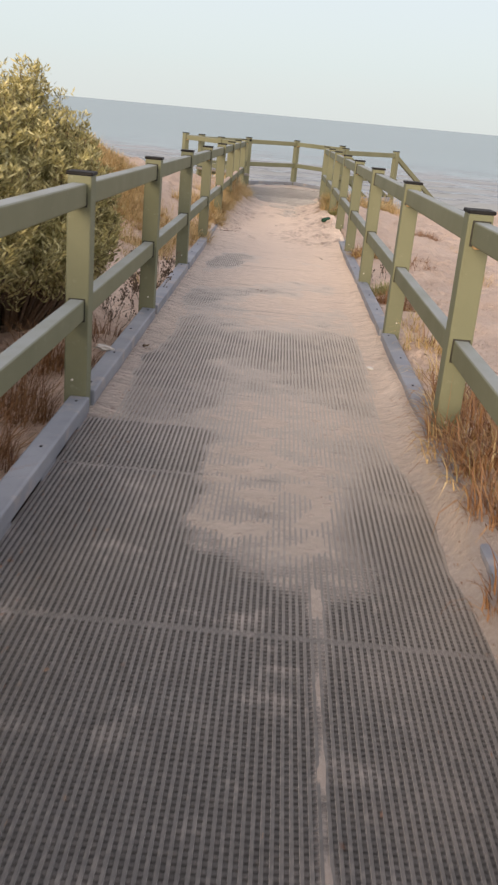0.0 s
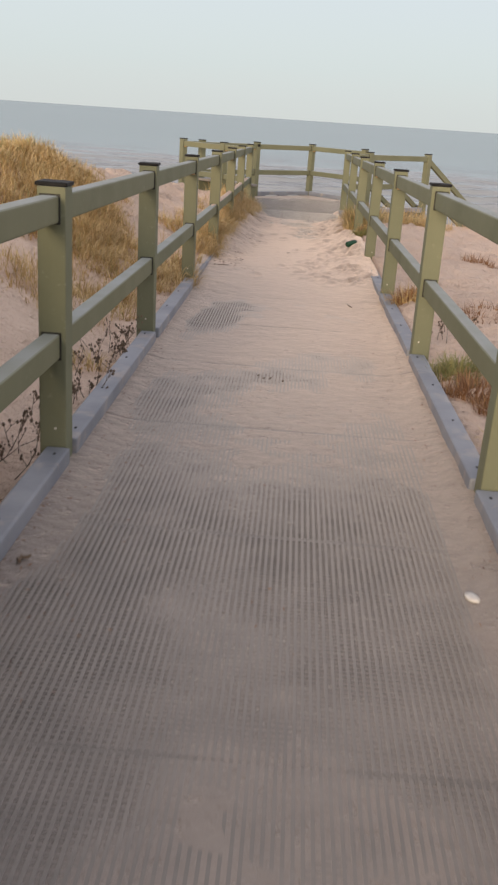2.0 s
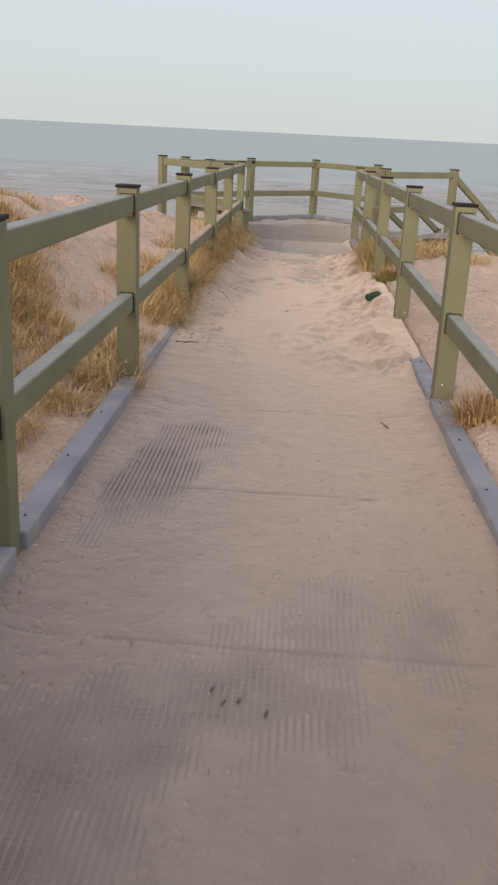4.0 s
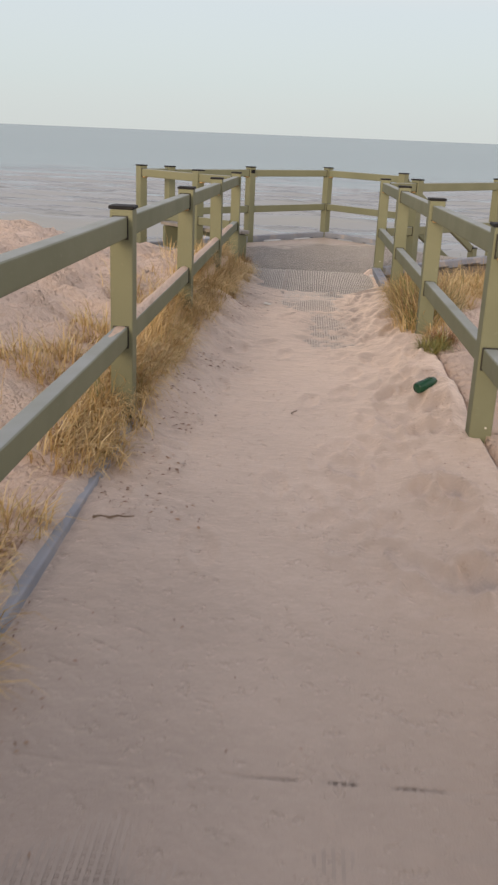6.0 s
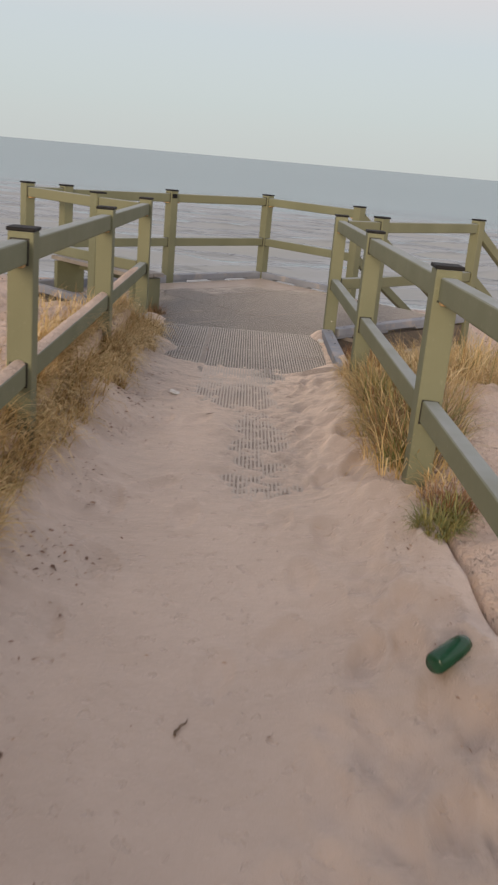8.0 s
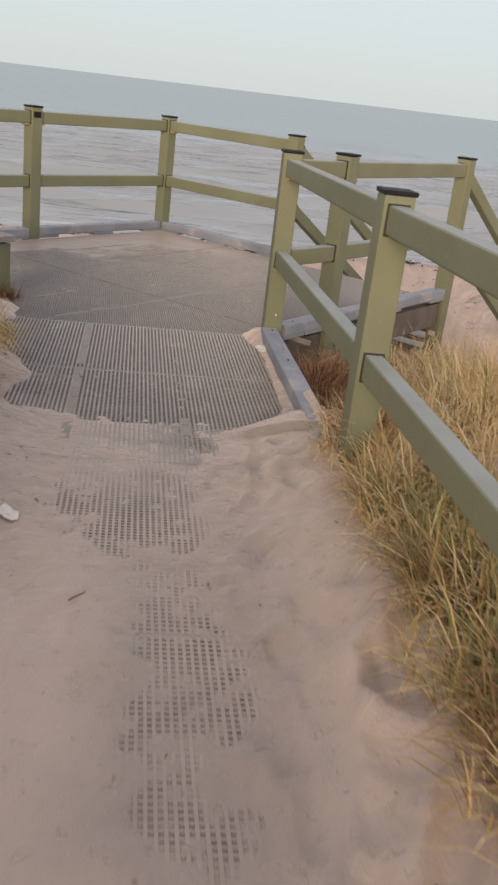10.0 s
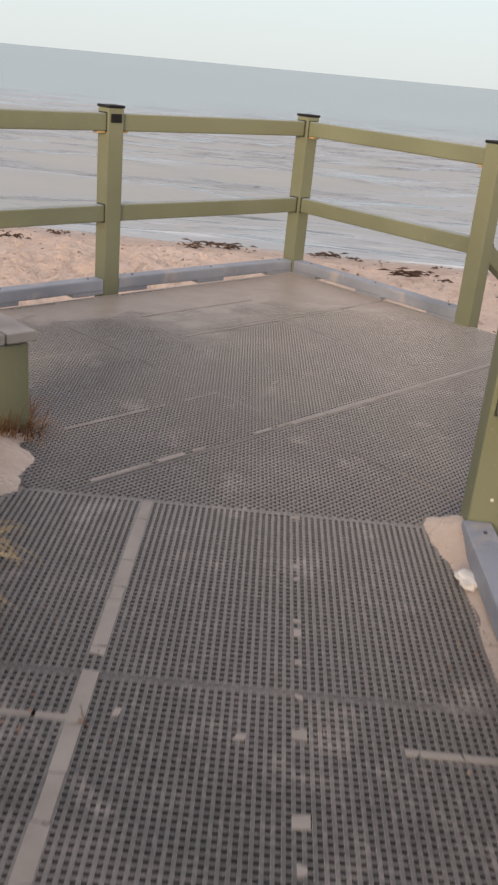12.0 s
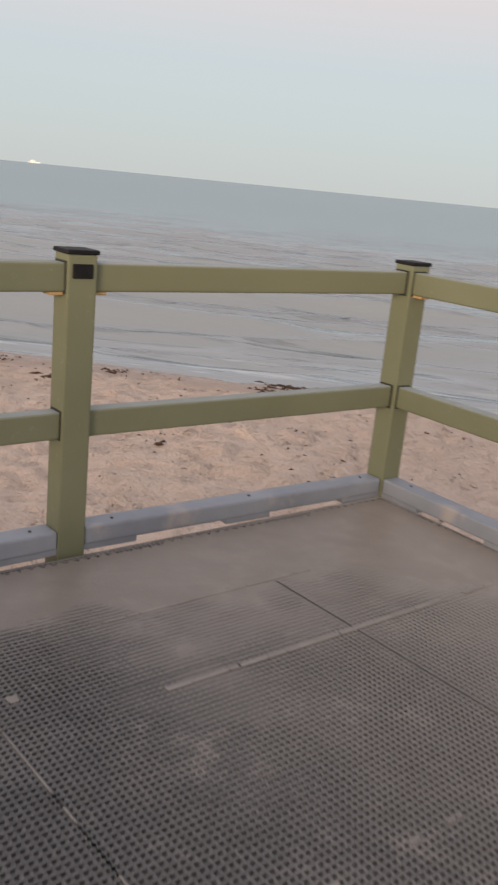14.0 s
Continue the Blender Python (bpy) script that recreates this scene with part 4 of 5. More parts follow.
# ---- grass and shrubs ----
def blade(verts, faces, x, y, z, length, lean, az, width, rg):
    """A bent, tapering blade of three pieces."""
    ca_, sa_ = math.cos(az), math.sin(az)
    px, py = -sa_ * width / 2, ca_ * width / 2
    k = len(verts)
    r, h = 0.0, 0.0
    for i, w in ((0, 1.0), (1, 0.8), (2, 0.5)):
        verts.append((x + ca_ * r + px * w, y + sa_ * r + py * w, z + h))
        verts.append((x + ca_ * r - px * w, y + sa_ * r - py * w, z + h))
        ang = lean * (0.45 + 0.55 * i)
        r += length / 3 * math.sin(ang)
        h += length / 3 * math.cos(ang)
    verts.append((x + ca_ * r, y + sa_ * r, z + h))
    faces += [(k, k + 1, k + 3, k + 2), (k + 2, k + 3, k + 5, k + 4), (k + 4, k + 5, k + 6)]


def surface(x, y):
    if XLI - 0.09 < x < XRI + 0.08 and y < 18.75:
        return deck_z(y) + max(-0.02, drift(x, y))
    return whole_ground(x, y)


def tufts(name, spots, material, label, seed, lift=0.0):
    """Many clumps: x, y, radius, blades, length, lean towards (angle or None), lean amount."""
    rg = random.Random(seed)
    verts, faces = [], []
    for x, y, rad, count, length, to, amount in spots:
        for _ in range(count):
            a, rr = rg.uniform(0, 2 * math.pi), rad * math.sqrt(rg.random())
            bx, by = x + rr * math.cos(a), y + rr * math.sin(a)
            az_ = rg.gauss(to, 0.7) if to is not None else rg.gauss(a, 0.9)
            blade(verts, faces, bx, by, surface(bx, by) - 0.015 + lift, length * rg.uniform(0.45, 1.15), abs(rg.gauss(amount, 0.35)), az_, rg.uniform(0.0035, 0.0075), rg)
    return alone(name, raw_mesh(name, verts, faces, material), Matrix.Identity(4), label, "grass", "stuff")


rg = random.Random(11)
# golden strip along the inner foot of the railing that the dune has reached
strip = []
y = 11.1
while y < 17.9:
    full = smooth01(y, 10.7, 11.7) * (1 - 0.5 * smooth01(y, 17.3, 17.9))
    for _ in range(3):
        strip.append((rg.uniform(-0.68, -0.46 + 0.12 * smooth01(y, 13.0, 16.5)), y + rg.uniform(-0.08, 0.08), 0.09, int(66 * full) + 5, rg.uniform(0.17, 0.31) * (0.6 + 0.4 * full), rg.uniform(-1.6, 0.9), 1.2))
    if rg.random() < 0.8:
        strip.append((rg.uniform(-1.0, -0.6), y, 0.14, int(13 * full), rg.uniform(0.16, 0.28), None, 0.85))
    y += 0.085
tufts("beach_grass", strip, M_GRASS, "golden dry dune grass along the foot of the railing", 21)
# clumps on the other side
clumps = []
for cx, cy, cr, n, ln in ((1.16, 13.75, 0.10, 50, 0.2), (1.10, 14.1, 0.15, 95, 0.36), (1.13, 14.6, 0.15, 100, 0.36), (1.16, 15.0, 0.16, 110, 0.36), (1.16, 15.45, 0.16, 160, 0.33),
                          (1.18, 15.85, 0.14, 120, 0.30), (1.22, 16.25, 0.12, 90, 0.28), (1.3, 14.9, 0.2, 160, 0.36), (1.45, 15.6, 0.22, 190, 0.38), (1.65, 16.4, 0.26, 260, 0.40), (1.95, 16.9, 0.3, 340, 0.52),
                          (2.2, 17.6, 0.28, 320, 0.5), (1.8, 17.2, 0.22, 200, 0.38), (2.4, 16.7, 0.25, 160, 0.38), (1.75, 17.5, 0.18, 120, 0.32), (2.0, 18.3, 0.26, 260, 0.42), (1.75, 17.9, 0.22, 240, 0.42), 
                          (1.05, 14.35, 0.12, 70, 0.28), (1.06, 14.8, 0.12, 70, 0.28), (1.08, 15.25, 0.11, 70, 0.26), (1.09, 15.65, 0.10, 60, 0.24), (1.1, 16.05, 0.12, 110, 0.24), (1.16, 16.4, 0.1, 80, 0.2), (1.16, 3.0, 0.16, 60, 0.26), (1.10, 3.4, 0.14, 60, 0.24), (1.22, 3.9, 0.16, 120, 0.26), (1.25, 4.6, 0.14, 70, 0.22), (1.26, 5.3, 0.14, 80, 0.22), (1.3, 6.2, 0.14, 60, 0.2), (1.18, 9.35, 0.14, 110, 0.22), (1.32, 9.7, 0.14, 90, 0.2),
                          (-0.68, 10.2, 0.14, 110, 0.22), (-0.62, 10.55, 0.12, 90, 0.22), (-0.78, 9.6, 0.12, 60, 0.2), (-0.75, 8.4, 0.1, 40, 0.2), (-0.74, 7.2, 0.1, 40, 0.2),
                          (2.6, 11.2, 0.2, 40, 0.14), (3.4, 14.0, 0.25, 40, 0.14), (2.2, 8.6, 0.18, 50, 0.16), (3.1, 17.5, 0.25, 60, 0.2), (-1.2, 18.0, 0.2, 90, 0.3)):
    clumps.append((cx, cy, cr * 1.1, int(n * 2.2), ln * 0.88, None, 1.1))
tufts("beach_grass", clumps, M_GRASS, "tufts of golden dry beach grass in the sand", 22)
dune = []
for _ in range(2300):
    x, y = rg.uniform(-5.5, -0.9), 13.4 - 5.4 * rg.random() ** 1.4
    if fbm(x, y, 0.8, 2, 3.0) > -0.06 and x < -0.9 - 0.25 * max(0, y - 11.5) - 0.7 * smooth01(y, 9.3, 10.2):
        dune.append((x, y, rg.uniform(0.1, 0.26), rg.randint(30, 60), rg.uniform(0.08, 0.2), None, 0.8))
for _ in range(330):
    dune.append((rg.uniform(-3.4, -1.65), rg.uniform(8.9, 11.8), rg.uniform(0.12, 0.24), rg.randint(30, 55), rg.uniform(0.1, 0.22), None, 0.85))
for _ in range(120):
    dune.append((rg.uniform(-14, -6), rg.uniform(7, 18), 0.4, 40, 0.25, None, 0.7))
# thick tawny mat on the near flank of the dune, and a tuft at the foot of a post
for _ in range(420):
    v = rg.random()
    dune.append((-1.25 - 0.75 * v + rg.gauss(0, 0.22), 9.6 + 2.0 * v + rg.gauss(0, 0.35), rg.uniform(0.10, 0.2), rg.randint(60, 100), rg.uniform(0.1, 0.2), None, 1.0))
for cx, cy in ((-0.70, 9.3), (-0.68, 9.8), (-0.74, 10.25), (-0.60, 9.95), (-0.56, 9.72), (-0.85, 8.9), (-1.0, 12.1), (-0.95, 12.5), (-0.9, 13.0), (-0.9, 14.0)):
    dune.append((cx, cy, 0.14, 240, 0.2, None, 1.1))
tufts("dune_grass", dune, M_GRASS, "short dry grass matted over the low dune", 23)
greens = [(1.22, 7.42, 0.13, 620, 0.16, None, 1.1), (1.30, 7.6, 0.12, 380, 0.15, None, 1.1), (1.06, 13.42, 0.08, 300, 0.13, None, 1.1), (1.12, 13.5, 0.07, 160, 0.12, None, 1.1), (1.10, 14.15, 0.14, 160, 0.32, None, 0.7), (1.06, 14.6, 0.12, 170, 0.28, None, 0.8), (1.08, 15.0, 0.12, 150, 0.28, None, 0.8), (1.2, 15.2, 0.16, 220, 0.34, None, 0.7), (1.26, 14.6, 0.16, 200, 0.32, None, 0.8), (1.12, 15.5, 0.12, 120, 0.26, None, 0.8), (-0.60, 12.0, 0.12, 60, 0.26, None, 0.9), (1.9, 16.8, 0.3, 60, 0.42, None, 0.5)]
for _ in range(60):
    greens.append((rg.uniform(-4.5, -1.4), rg.uniform(8.5, 12.2), 0.2, 30, 0.18, None, 0.8))
# the four tufts near x -0.83 are added to stand for shade under the shrub
rusty = []
for cx, cy, cr, n, ln in ((1.2, 17.5, 0.12, 300, 0.2), (1.3, 17.75, 0.14, 360, 0.24), (1.22, 17.2, 0.10, 220, 0.16), (1.5, 17.7, 0.16, 300, 0.24), (1.26, 17.35, 0.10, 120, 0.2), (1.34, 17.6, 0.12, 200, 0.24), (1.45, 17.85, 0.14, 240, 0.26), (1.28, 17.9, 0.12, 200, 0.24), (1.62, 18.05, 0.16, 220, 0.26), (1.85, 18.35, 0.16, 160, 0.22), (2.1, 18.6, 0.18, 140, 0.2),
                          (-0.47, 18.5, 0.10, 260, 0.16), (-0.55, 18.7, 0.1, 160, 0.16), (1.27, 7.1, 0.15, 420, 0.16), (1.34, 6.85, 0.12, 220, 0.15), (1.22, 9.4, 0.13, 420, 0.18), (1.7, 9.2, 0.2, 260, 0.1), (2.3, 12.5, 0.2, 260, 0.14), (1.14, 13.6, 0.10, 200, 0.13), (1.12, 14.4, 0.16, 320, 0.3), (1.16, 15.0, 0.16, 320, 0.3), (1.14, 15.6, 0.14, 180, 0.24), (1.18, 16.2, 0.14, 180, 0.2), (-0.60, 11.4, 0.12, 70, 0.16), (-0.56, 12.4, 0.12, 110, 0.16), (-0.55, 13.6, 0.12, 110, 0.16), (-0.53, 14.8, 0.12, 110, 0.16), (-0.50, 16.0, 0.12, 110, 0.16), (1.16, 2.7, 0.16, 260, 0.26), (1.20, 3.15, 0.18, 420, 0.32), (1.18, 3.55, 0.18, 380, 0.30), (1.22, 4.1, 0.14, 220, 0.26), (1.04, 2.2, 0.1, 120, 0.16), (-0.82, 2.6, 0.16, 260, 0.36), (-0.84, 3.2, 0.18, 300, 0.38), (-0.84, 3.8, 0.18, 300, 0.36), (-0.84, 4.4, 0.16, 260, 0.32), (1.2, 9.5, 0.14, 140, 0.18), (1.28, 5.5, 0.14, 80, 0.18), (-0.72, 10.35, 0.14, 110, 0.2), (-0.7, 4.5, 0.12, 90, 0.2), (-0.72, 5.2, 0.12, 90, 0.2), (-1.9, 9.4, 0.5, 300, 0.2), (-2.6, 10.2, 0.6, 300, 0.22), (-1.5, 10.6, 0.4, 200, 0.2)):
    rusty.append((cx, cy, cr, n, ln, None, 0.95))
crest = []
for _ in range(520):
    x, y = rg.uniform(-6.0, -2.3), rg.uniform(9.6, 13.2)
    crest.append((x, y, rg.uniform(0.12, 0.26), rg.randint(24, 46), rg.uniform(0.1, 0.22), None, 0.8))
tufts("dune_grass", crest, M_LEAF, "greenish tan grass matted over the dune crest", 28)
tufts("rusty_grass", rusty, M_BROWN, "rusty brown withered grass in the sand hollows", 27)
tufts("green_grass", greens, M_GREEN, "green tufts among the dry grass", 24)


def build_shrub(name, cx, cy, rx, ry, top, shoots, leaves, seed, label):
    """A rounded shrub of many upright feathery shoots set with small leaves."""
    rs = random.Random(seed)
    z0 = ground_z(cx, cy)
    ob = thing(name, (cx, cy, z0), label, "shrub")
    sv_, sf_, lv, lf = [], [], [], []
    for _ in range(shoots):
        a, rr = rs.uniform(0, 2 * math.pi), math.sqrt(rs.random())
        ex, ey = cx + rx * rr * math.cos(a), cy + ry * rr * math.sin(a)
        dome = math.sqrt(max(0.0, 1 - rr ** 3.2 * 0.86))
        tip = Vector((ex, ey, z0 + (top - z0) * dome * rs.uniform(0.72, 1.04) * (1 + 0.16 * fbm(ex, ey, 1.4, 2, seed))))
        root = Vector((cx + (ex - cx) * 0.45, cy + (ey - cy) * 0.45, z0 - 0.03))
        side = Vector((rs.uniform(-1, 1), rs.uniform(-1, 1), 0)).normalized()
        k = len(sv_)
        for t, w in ((0.0, 0.009), (0.5, 0.006), (1.0, 0.002)):
            c = root.lerp(tip, t) + Vector(((ex - cx), (ey - cy), 0)) * 0.12 * math.sin(t * math.pi)
            for q in range(3):
                ang = q * 2.094
                sv_.append(tuple(c + side * w * math.cos(ang) + side.cross(Vector((0, 0, 1))) * w * math.sin(ang)))
        for s in (0, 3):
            for q in range(3):
                sf_.append((k + s + q, k + s + (q + 1) % 3, k + s + 3 + (q + 1) % 3, k + s + 3 + q))
        for _ in range(leaves):
            t = 1 - 0.56 * rs.random() ** 1.6
            c = root.lerp(tip, t) + Vector(((ex - cx), (ey - cy), 0)) * 0.12 * math.sin(t * math.pi)
            az_ = rs.uniform(0, 6.283)
            up = rs.uniform(0.3, 1.15)
            d = Vector((math.cos(az_) * math.cos(up), math.sin(az_) * math.cos(up), math.sin(up)))
            n = rs.uniform(0.022, 0.06)
            w = d.cross(Vector((rs.uniform(-1, 1), rs.uniform(-1, 1), rs.uniform(-1, 1)))).normalized() * rs.uniform(0.0025, 0.007)
            k2 = len(lv)
            c = c + Vector((rs.gauss(0, 0.02), rs.gauss(0, 0.02), 0))
            lv.extend([tuple(c), tuple(c + d * n * 0.5 + w), tuple(c + d * n), tuple(c + d * n * 0.5 - w)])
            lf.append((k2, k2 + 1, k2 + 2, k2 + 3))
    part("branchwork", raw_mesh("branchwork", sv_, sf_, M_TWIG), ob, None, "dark woody stems")
    part("foliage", raw_mesh("foliage", lv, lf, M_LEAF), ob, None, "pale olive feathery foliage")
    return ob


build_shrub("coastal_shrub", -1.75, 4.45, 1.0, 1.7, 1.58, 1000, 170, 5, "tall olive-green feathery coastal shrub beside the railing")
build_shrub("coastal_shrub", -3.6, 4.9, 1.4, 2.0, 1.60, 600, 120, 6, "broad olive-green feathery shrub on the dune")
build_shrub("coastal_shrub", -1.30, 5.2, 0.66, 0.95, 1.56, 560, 160, 9, "pale olive feathery shrub leaning over the railing")
build_shrub("coastal_shrub", -1.25, 1.6, 0.62, 1.5, 1.35, 300, 60, 8, "dense olive-green shrub pressing against the railing")


def build_twigs(cx, cy, n, size, seed):
    """A dead weed: thin forked stems with small dark seed heads."""
    rs = random.Random(seed)
    v_, f_ = [], []

    def twig(p, d, length, w, depth):
        q = p + d * length
        side = d.cross(Vector((0.3, 0.8, 0.5))).normalized() * w
        other = d.cross(side).normalized() * w
        k = len(v_)
        v_.extend([tuple(p + side), tuple(p - side * 0.5 + other), tuple(p - side * 0.5 - other), tuple(q)])
        f_.extend([(k, k + 1, k + 3), (k + 1, k + 2, k + 3), (k + 2, k, k + 3)])
        if depth:
            for _ in range(rs.randint(2, 4)):
                turn = Vector((rs.gauss(0, 0.7), rs.gauss(0, 0.7), rs.uniform(0.1, 0.8)))
                twig(p.lerp(q, rs.uniform(0.35, 0.95)), (d + turn * 0.8).normalized(), length * rs.uniform(0.35, 0.6), w * 0.7, depth - 1)
        else:
            r = rs.uniform(0.004, 0.008)
            k = len(v_)
            v_.extend([tuple(q + Vector(o) * r) for o in ((1, 0, 0), (0, 1, 0), (-1, 0, 0), (0, -1, 0), (0, 0, 1.3), (0, 0, -1.3))])
            f_.extend([(k, k + 1, k + 4), (k + 1, k + 2, k + 4), (k + 2, k + 3, k + 4), (k + 3, k, k + 4), (k + 1, k, k + 5), (k + 2, k + 1, k + 5), (k + 3, k + 2, k + 5), (k, k + 3, k + 5)])

    for _ in range(n):
        x, y = cx + rs.gauss(0, 0.07), cy + rs.gauss(0, 0.12)
        twig(Vector((x, y, whole_ground(x, y) - 0.01)), Vector((rs.gauss(0, 0.45), rs.gauss(0, 0.45), 1)).normalized(), size * rs.uniform(0.5, 1.0), 0.003, 2)
    alone("dead_plant", raw_mesh("dead_plant", v_, f_, M_TWIG), Matrix.Identity(4), "dead dark brown twiggy plant in the sand", "plant", "stuff")


build_twigs(-0.68, 7.4, 16, 0.17, 1)
build_twigs(-0.70, 6.6, 18, 0.15, 2)
build_twigs(-0.74, 7.0, 10, 0.12, 5)
build_twigs(-0.80, 5.9, 14, 0.16, 3)
build_twigs(1.3, 8.3, 8, 0.12, 4)

# ---- loose things ----
def build_bottle():
    """A green glass bottle, all but its shoulder sunk in the drift."""
    bm = bmesh.new()
    prof = ((0.0, -0.075), (0.024, -0.075), (0.030, -0.066), (0.031, 0.02), (0.028, 0.045), (0.023, 0.060), (0.014, 0.068), (0.0, 0.069))
    rings = []
    for r, s in prof:
        rings.append([bm.verts.new((s, r * math.cos(a * math.pi / 8), r * math.sin(a * math.pi / 8))) for a in range(16)])
    for r0, r1 in zip(rings, rings[1:]):
        for i in range(16):
            bm.faces.new((r0[i], r0[(i + 1) % 16], r1[(i + 1) % 16], r1[i]))
    bmesh.ops.remove_doubles(bm, verts=bm.verts, dist=0.0005)
    z = deck_z(12.58) + drift(0.935, 12.58)
    alone("bottle", as_mesh("bottle", bm, M_GLASS, True), pose(0.93, 12.57, z + 0.014, 0, -9, 42), "dark green glass bottle half sunk in sand", "bottle")


build_bottle()


def build_pebble(name, x, y, z, size, material, label, seed, category):
    rs = random.Random(seed)
    bm = bmesh.new()
    bmesh.ops.create_icosphere(bm, subdivisions=2, radius=1.0)
    crumple = 0.12 if category == "shell" else 0.42
    for v in bm.verts:
        v.co *= 1 + rs.uniform(-crumple, crumple)
        v.co = Vector((v.co.x * size[0], v.co.y * size[1], v.co.z * size[2]))
    alone(name, as_mesh(name, bm, material, category == "shell"), pose(x, y, z, 0, 0, rs.uniform(0, 180)), label, category)


def on_deck(x, y):
    return deck_z(y) + max(0.0, drift(x, y)) + 0.003


build_pebble("paper_scrap", 0.985, 17.74, 0.022, (0.03, 0.05, 0.011), M_PALE, "crumpled white paper scrap by the kerb", 1, "litter")
build_pebble("paper_scrap", -0.565, 4.51, deck_z(4.51) + 0.085, (0.03, 0.055, 0.014), M_PALE, "crumpled pale wrapper lying on the kerb", 2, "litter")
build_pebble("paper_scrap", -0.03, 15.63, on_deck(-0.03, 15.63) + 0.006, (0.042, 0.024, 0.008), M_PALE, "flat pale scrap lying in the sand", 3, "litter")
build_pebble("shell", 0.885, 4.94, on_deck(0.885, 4.94), (0.03, 0.02, 0.008), M_PALE, "pale weathered shell on the walkway", 4, "shell")


def build_stick(x, y, z, length, turn, thick, label):
    bm = bmesh.new()
    rs = random.Random(int(length * 1e4))
    rings = []
    for i in range(6):
        s = length * (i / 5 - 0.5)
        w = thick * (1 - 0.6 * i / 5)
        c = Vector((s, rs.uniform(-1, 1) * thick * 1.2, thick * 0.4 + abs(rs.gauss(0, 0.4)) * thick))
        rings.append([bm.verts.new(c + Vector((0, w * math.cos(a * 1.2566), w * math.sin(a * 1.2566)))) for a in range(5)])
    for r0, r1 in zip(rings, rings[1:]):
        for i in range(5):
            bm.faces.new((r0[i], r0[(i + 1) % 5], r1[(i + 1) % 5], r1[i]))
    bm.faces.new(rings[0][::-1])
    bm.faces.new(rings[-1])
    alone("stick", as_mesh("stick", bm, M_TWIG), pose(x, y, z, 0, 0, turn), label, "stick")


build_stick(-0.33, 10.78, on_deck(-0.33, 10.78), 0.14, 12, 0.006, "short dark stick lying on the sand")
build_stick(0.20, 15.14, on_deck(0.20, 15.14), 0.06, 50, 0.0025, "thin bent twig on the sand")
build_stick(0.763, 9.45, on_deck(0.763, 9.45), 0.09, 110, 0.004, "thin dark twig on the sandy deck")
build_stick(0.255, 12.33, on_deck(0.255, 12.33), 0.07, 68, 0.004, "thin dark twig on the sand")

build_stick(0.09, 17.06, deck_z(17.06) + 0.003, 0.07, 115, 0.0016, "thin bent dry grass stalk on the mesh")
for cx, cy in ((0.17, 7.22), (0.20, 7.17), (0.235, 7.18), (0.30, 7.14)):
    build_stick(cx, cy, on_deck(cx, cy), 0.018, 40 + 90 * cx, 0.004, "dark crumb of dry leaf on the sandy deck")
build_stick(-0.40, 4.93, on_deck(-0.40, 4.93), 0.045, 40, 0.009, "small curled dark leaf on the sandy deck")

# leaf litter on the walkway, mostly against the kerbs
rl = random.Random(31)
v_, f_ = [], []
for _ in range(3300):
    yy = rl.uniform(1.0, 17.5)
    roll = rl.random()
    xx = XLI + abs(rl.gauss(0.06 if yy < 10 else 0.22, 0.12)) if roll < 0.5 else (XRI - abs(rl.gauss(0.02, 0.06)) if roll < 0.7 else rl.uniform(XLI, XRI))
    if roll < 0.5 and 10.3 < yy < 14.8:
        xx = -0.20 + rl.gauss(0, 0.09)
        if fbm(xx, yy, 3.0, 2, 5.0) < -0.02:
            continue
    if roll >= 0.7 and rl.random() < 0.75:
        continue
    if not XLI < xx < XRI:
        continue
    z, a, n = on_deck(xx, yy) + 0.002, rl.uniform(0, 6.28), rl.uniform(0.003, 0.0095) * (1.7 if yy > 10.3 and roll < 0.5 and rl.random() < 0.3 else 1.0)
    ux, uy, wv = math.cos(a) * n, math.sin(a) * n, rl.uniform(0.15, 0.45)
    k = len(v_)
    v_ += [(xx - ux, yy - uy, z), (xx + uy * wv, yy - ux * wv, z + n * 0.3), (xx + ux, yy + uy, z + n * 0.15), (xx - uy * wv, yy + ux * wv, z + n * 0.1)]
    f_ += [(k, k + 1, k + 2), (k, k + 2, k + 3)]
for _ in range(330):
    # rootlets and leaf bits raked up in loose heaps where the grass ends
    heap = rl.choice((11.0, 11.35, 11.9, 12.15, 12.5, 13.0, 13.25, 13.9, 14.5, 15.1))
    yy, xx = heap + rl.gauss(0, 0.10), -0.30 + 0.03 * (heap - 12) + rl.gauss(0, 0.075)
    z, a, n = on_deck(xx, yy) + 0.003, rl.uniform(0, 6.28), rl.uniform(0.004, 0.014)
    ux, uy, wv = math.cos(a) * n, math.sin(a) * n, rl.uniform(0.12, 0.3)
    k = len(v_)
    v_ += [(xx - ux, yy - uy, z), (xx + uy * wv, yy - ux * wv, z + n * 0.5), (xx + ux, yy + uy, z + n * 0.2), (xx - uy * wv, yy + ux * wv, z + n * 0.2)]
    f_ += [(k, k + 1, k + 2), (k, k + 2, k + 3)]
M_LITTER = mat_leafy("leaf_litter", (0.10, 0.055, 0.04), (0.26, 0.14, 0.09), (0.17, 0.10, 0.07), (0.36, 0.22, 0.13))
alone("leaf_litter", raw_mesh("leaf_litter", v_, f_, M_LITTER), Matrix.Identity(4), "scattered brown leaf and stalk bits on sand", "litter", "stuff")

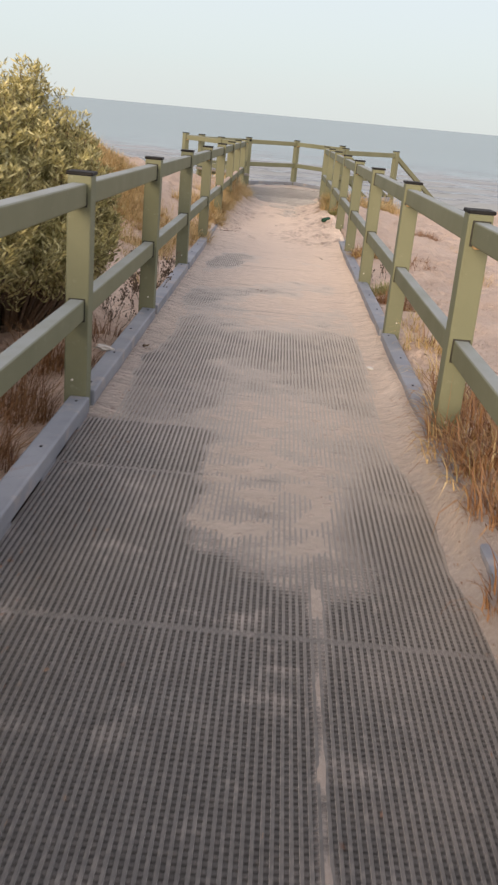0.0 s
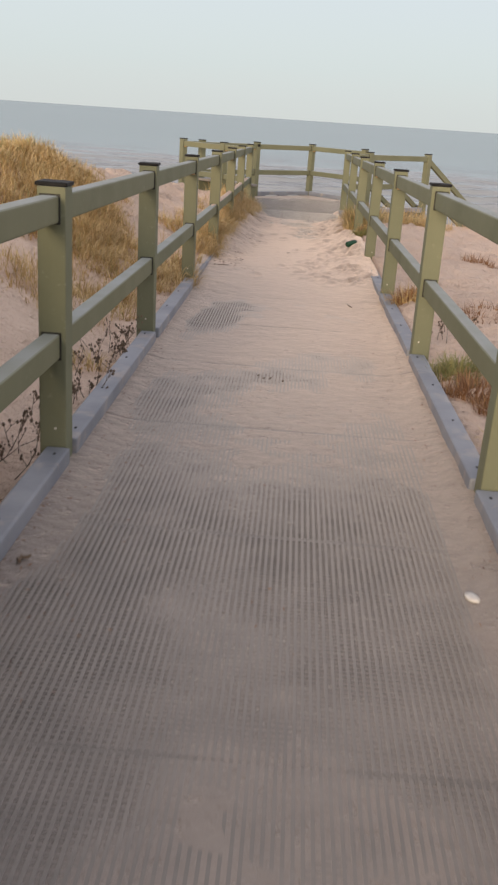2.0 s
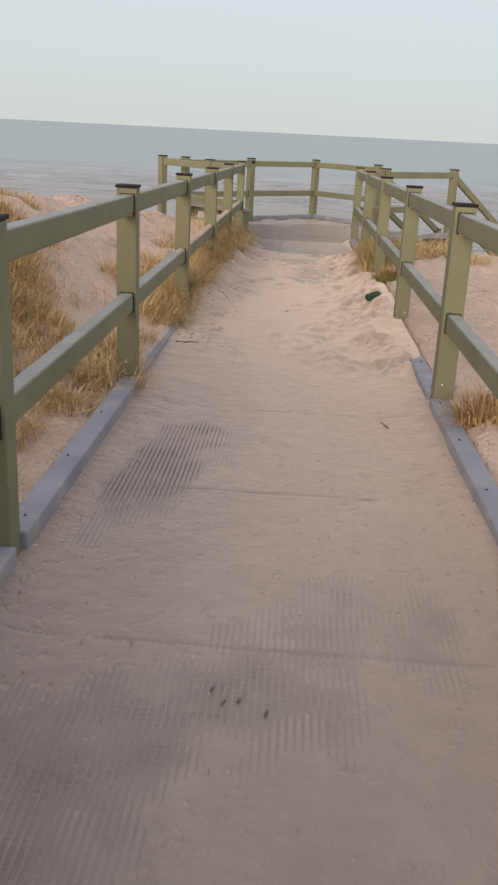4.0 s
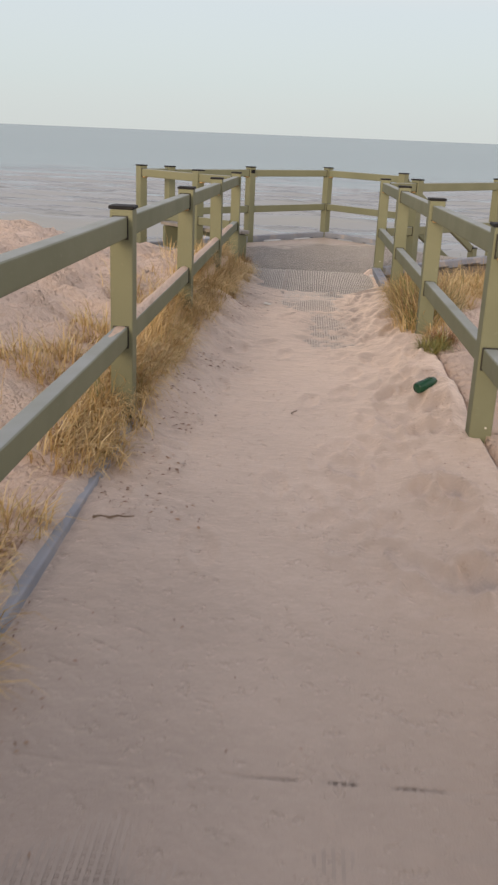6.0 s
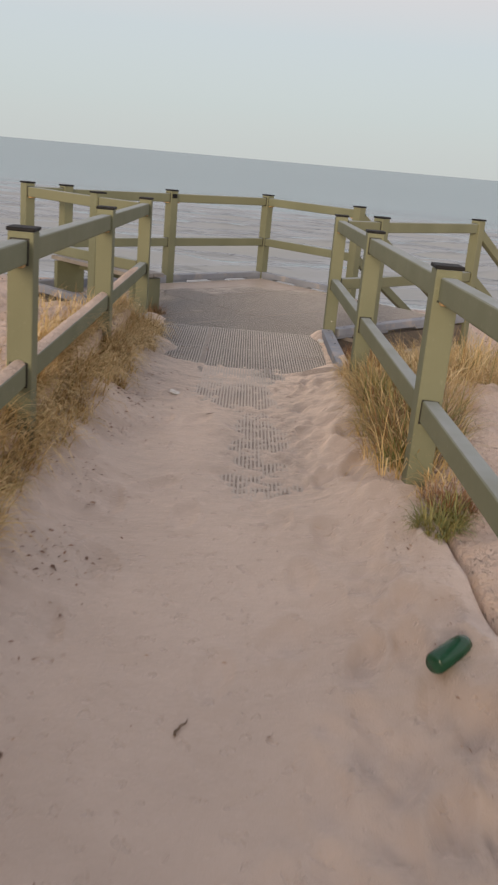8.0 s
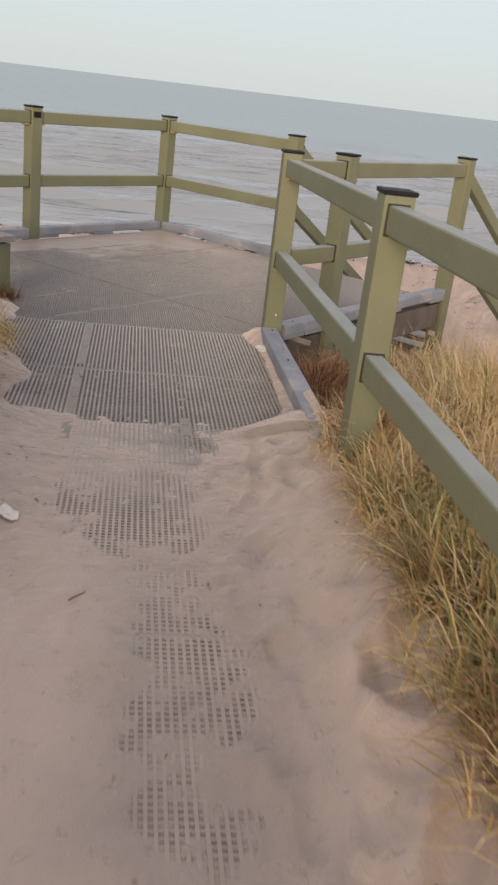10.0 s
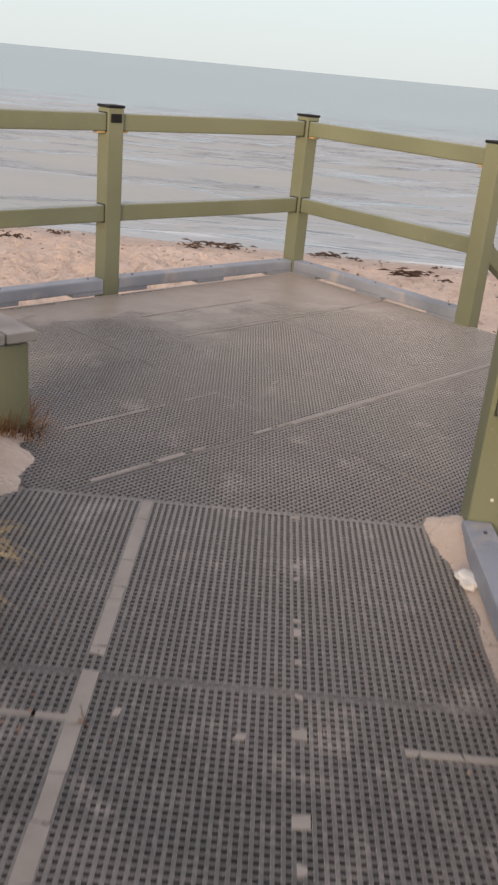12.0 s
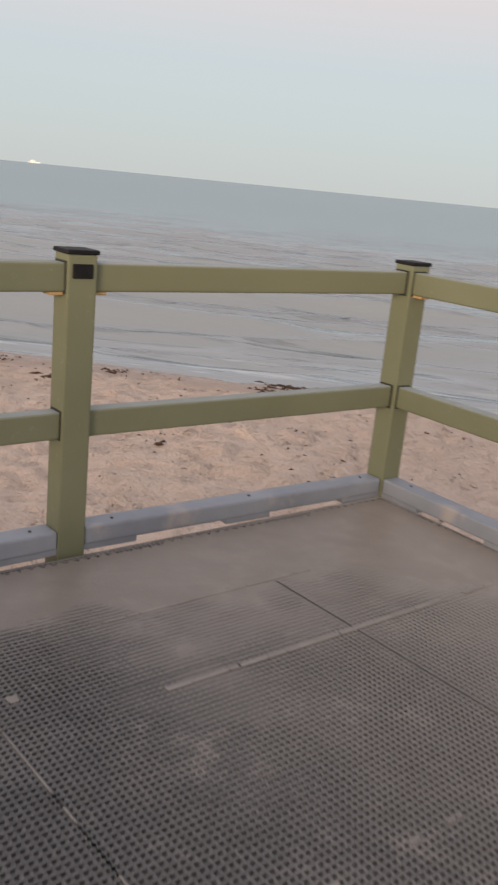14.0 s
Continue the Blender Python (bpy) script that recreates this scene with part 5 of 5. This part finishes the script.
# seaweed cast up in a broken line on the beach
v_, f_ = [], []
for _ in range(340):
    line = rl.random()
    xx = rl.uniform(-16, 16)
    yy = 29.6 + 0.5 * fbm(xx, 0, 0.3, 2) + rl.gauss(0, 0.35) if line < 0.45 else (27.6 + 0.6 * fbm(xx, 3, 0.3, 2) + rl.gauss(0, 0.5) if line < 0.7 else rl.uniform(22.3, 28.8))
    big = rl.random() ** 7
    n = 0.025 + 0.19 * big
    z = whole_ground(xx, yy)
    for _ in range(2 + int(26 * big)):
        a = rl.gauss(0, 0.6)
        cx_, cy_ = xx + rl.gauss(0, n * 0.9), yy + rl.gauss(0, n * 0.3)
        k = len(v_)
        l_, w_ = n * rl.uniform(0.2, 0.7), rl.uniform(0.006, 0.02)
        ux, uy = math.cos(a) * l_, math.sin(a) * l_
        zz = z + rl.uniform(0.0, 0.02 + 0.06 * big)
        v_ += [(cx_ - ux, cy_ - uy, zz), (cx_ + uy * 0.15, cy_ - w_, zz + 0.012), (cx_ + ux, cy_ + uy, zz), (cx_, cy_ + w_, zz + 0.025)]
        f_ += [(k, k + 1, k + 2), (k, k + 2, k + 3)]
for _ in range(620):
    xx, yy = rl.uniform(-12, 12), rl.uniform(21.8, 30.0)
    z, a, n = whole_ground(xx, yy) + 0.012, rl.gauss(0, 0.8), rl.uniform(0.008, 0.035)
    ux, uy = math.cos(a) * n, math.sin(a) * n
    k = len(v_)
    v_ += [(xx - ux, yy - uy, z), (xx + uy * 0.3, yy - ux * 0.3, z + 0.008), (xx + ux, yy + uy, z), (xx - uy * 0.3, yy + ux * 0.3, z + 0.012)]
    f_ += [(k, k + 1, k + 2), (k, k + 2, k + 3)]
alone("seaweed", raw_mesh("seaweed", v_, f_, M_WEED), Matrix.Identity(4), "dark dry seaweed cast up along the tide line", "seaweed", "stuff")


def build_ship():
    x, y = -1154.0, 3000.0
    ob = thing("ship", (x, y, SEA), "small white ship far out on the horizon", "ship")
    part("hull", as_mesh("hull", box_bm(42, 9, 5, 1.2, True, 1), M_HULL), ob, pose(x, y, SEA))
    part("deckhouse", as_mesh("deckhouse", box_bm(14, 7, 5, 0.5, True, 1), M_HULL), ob, pose(x - 8, y, SEA + 4.8))


build_ship()
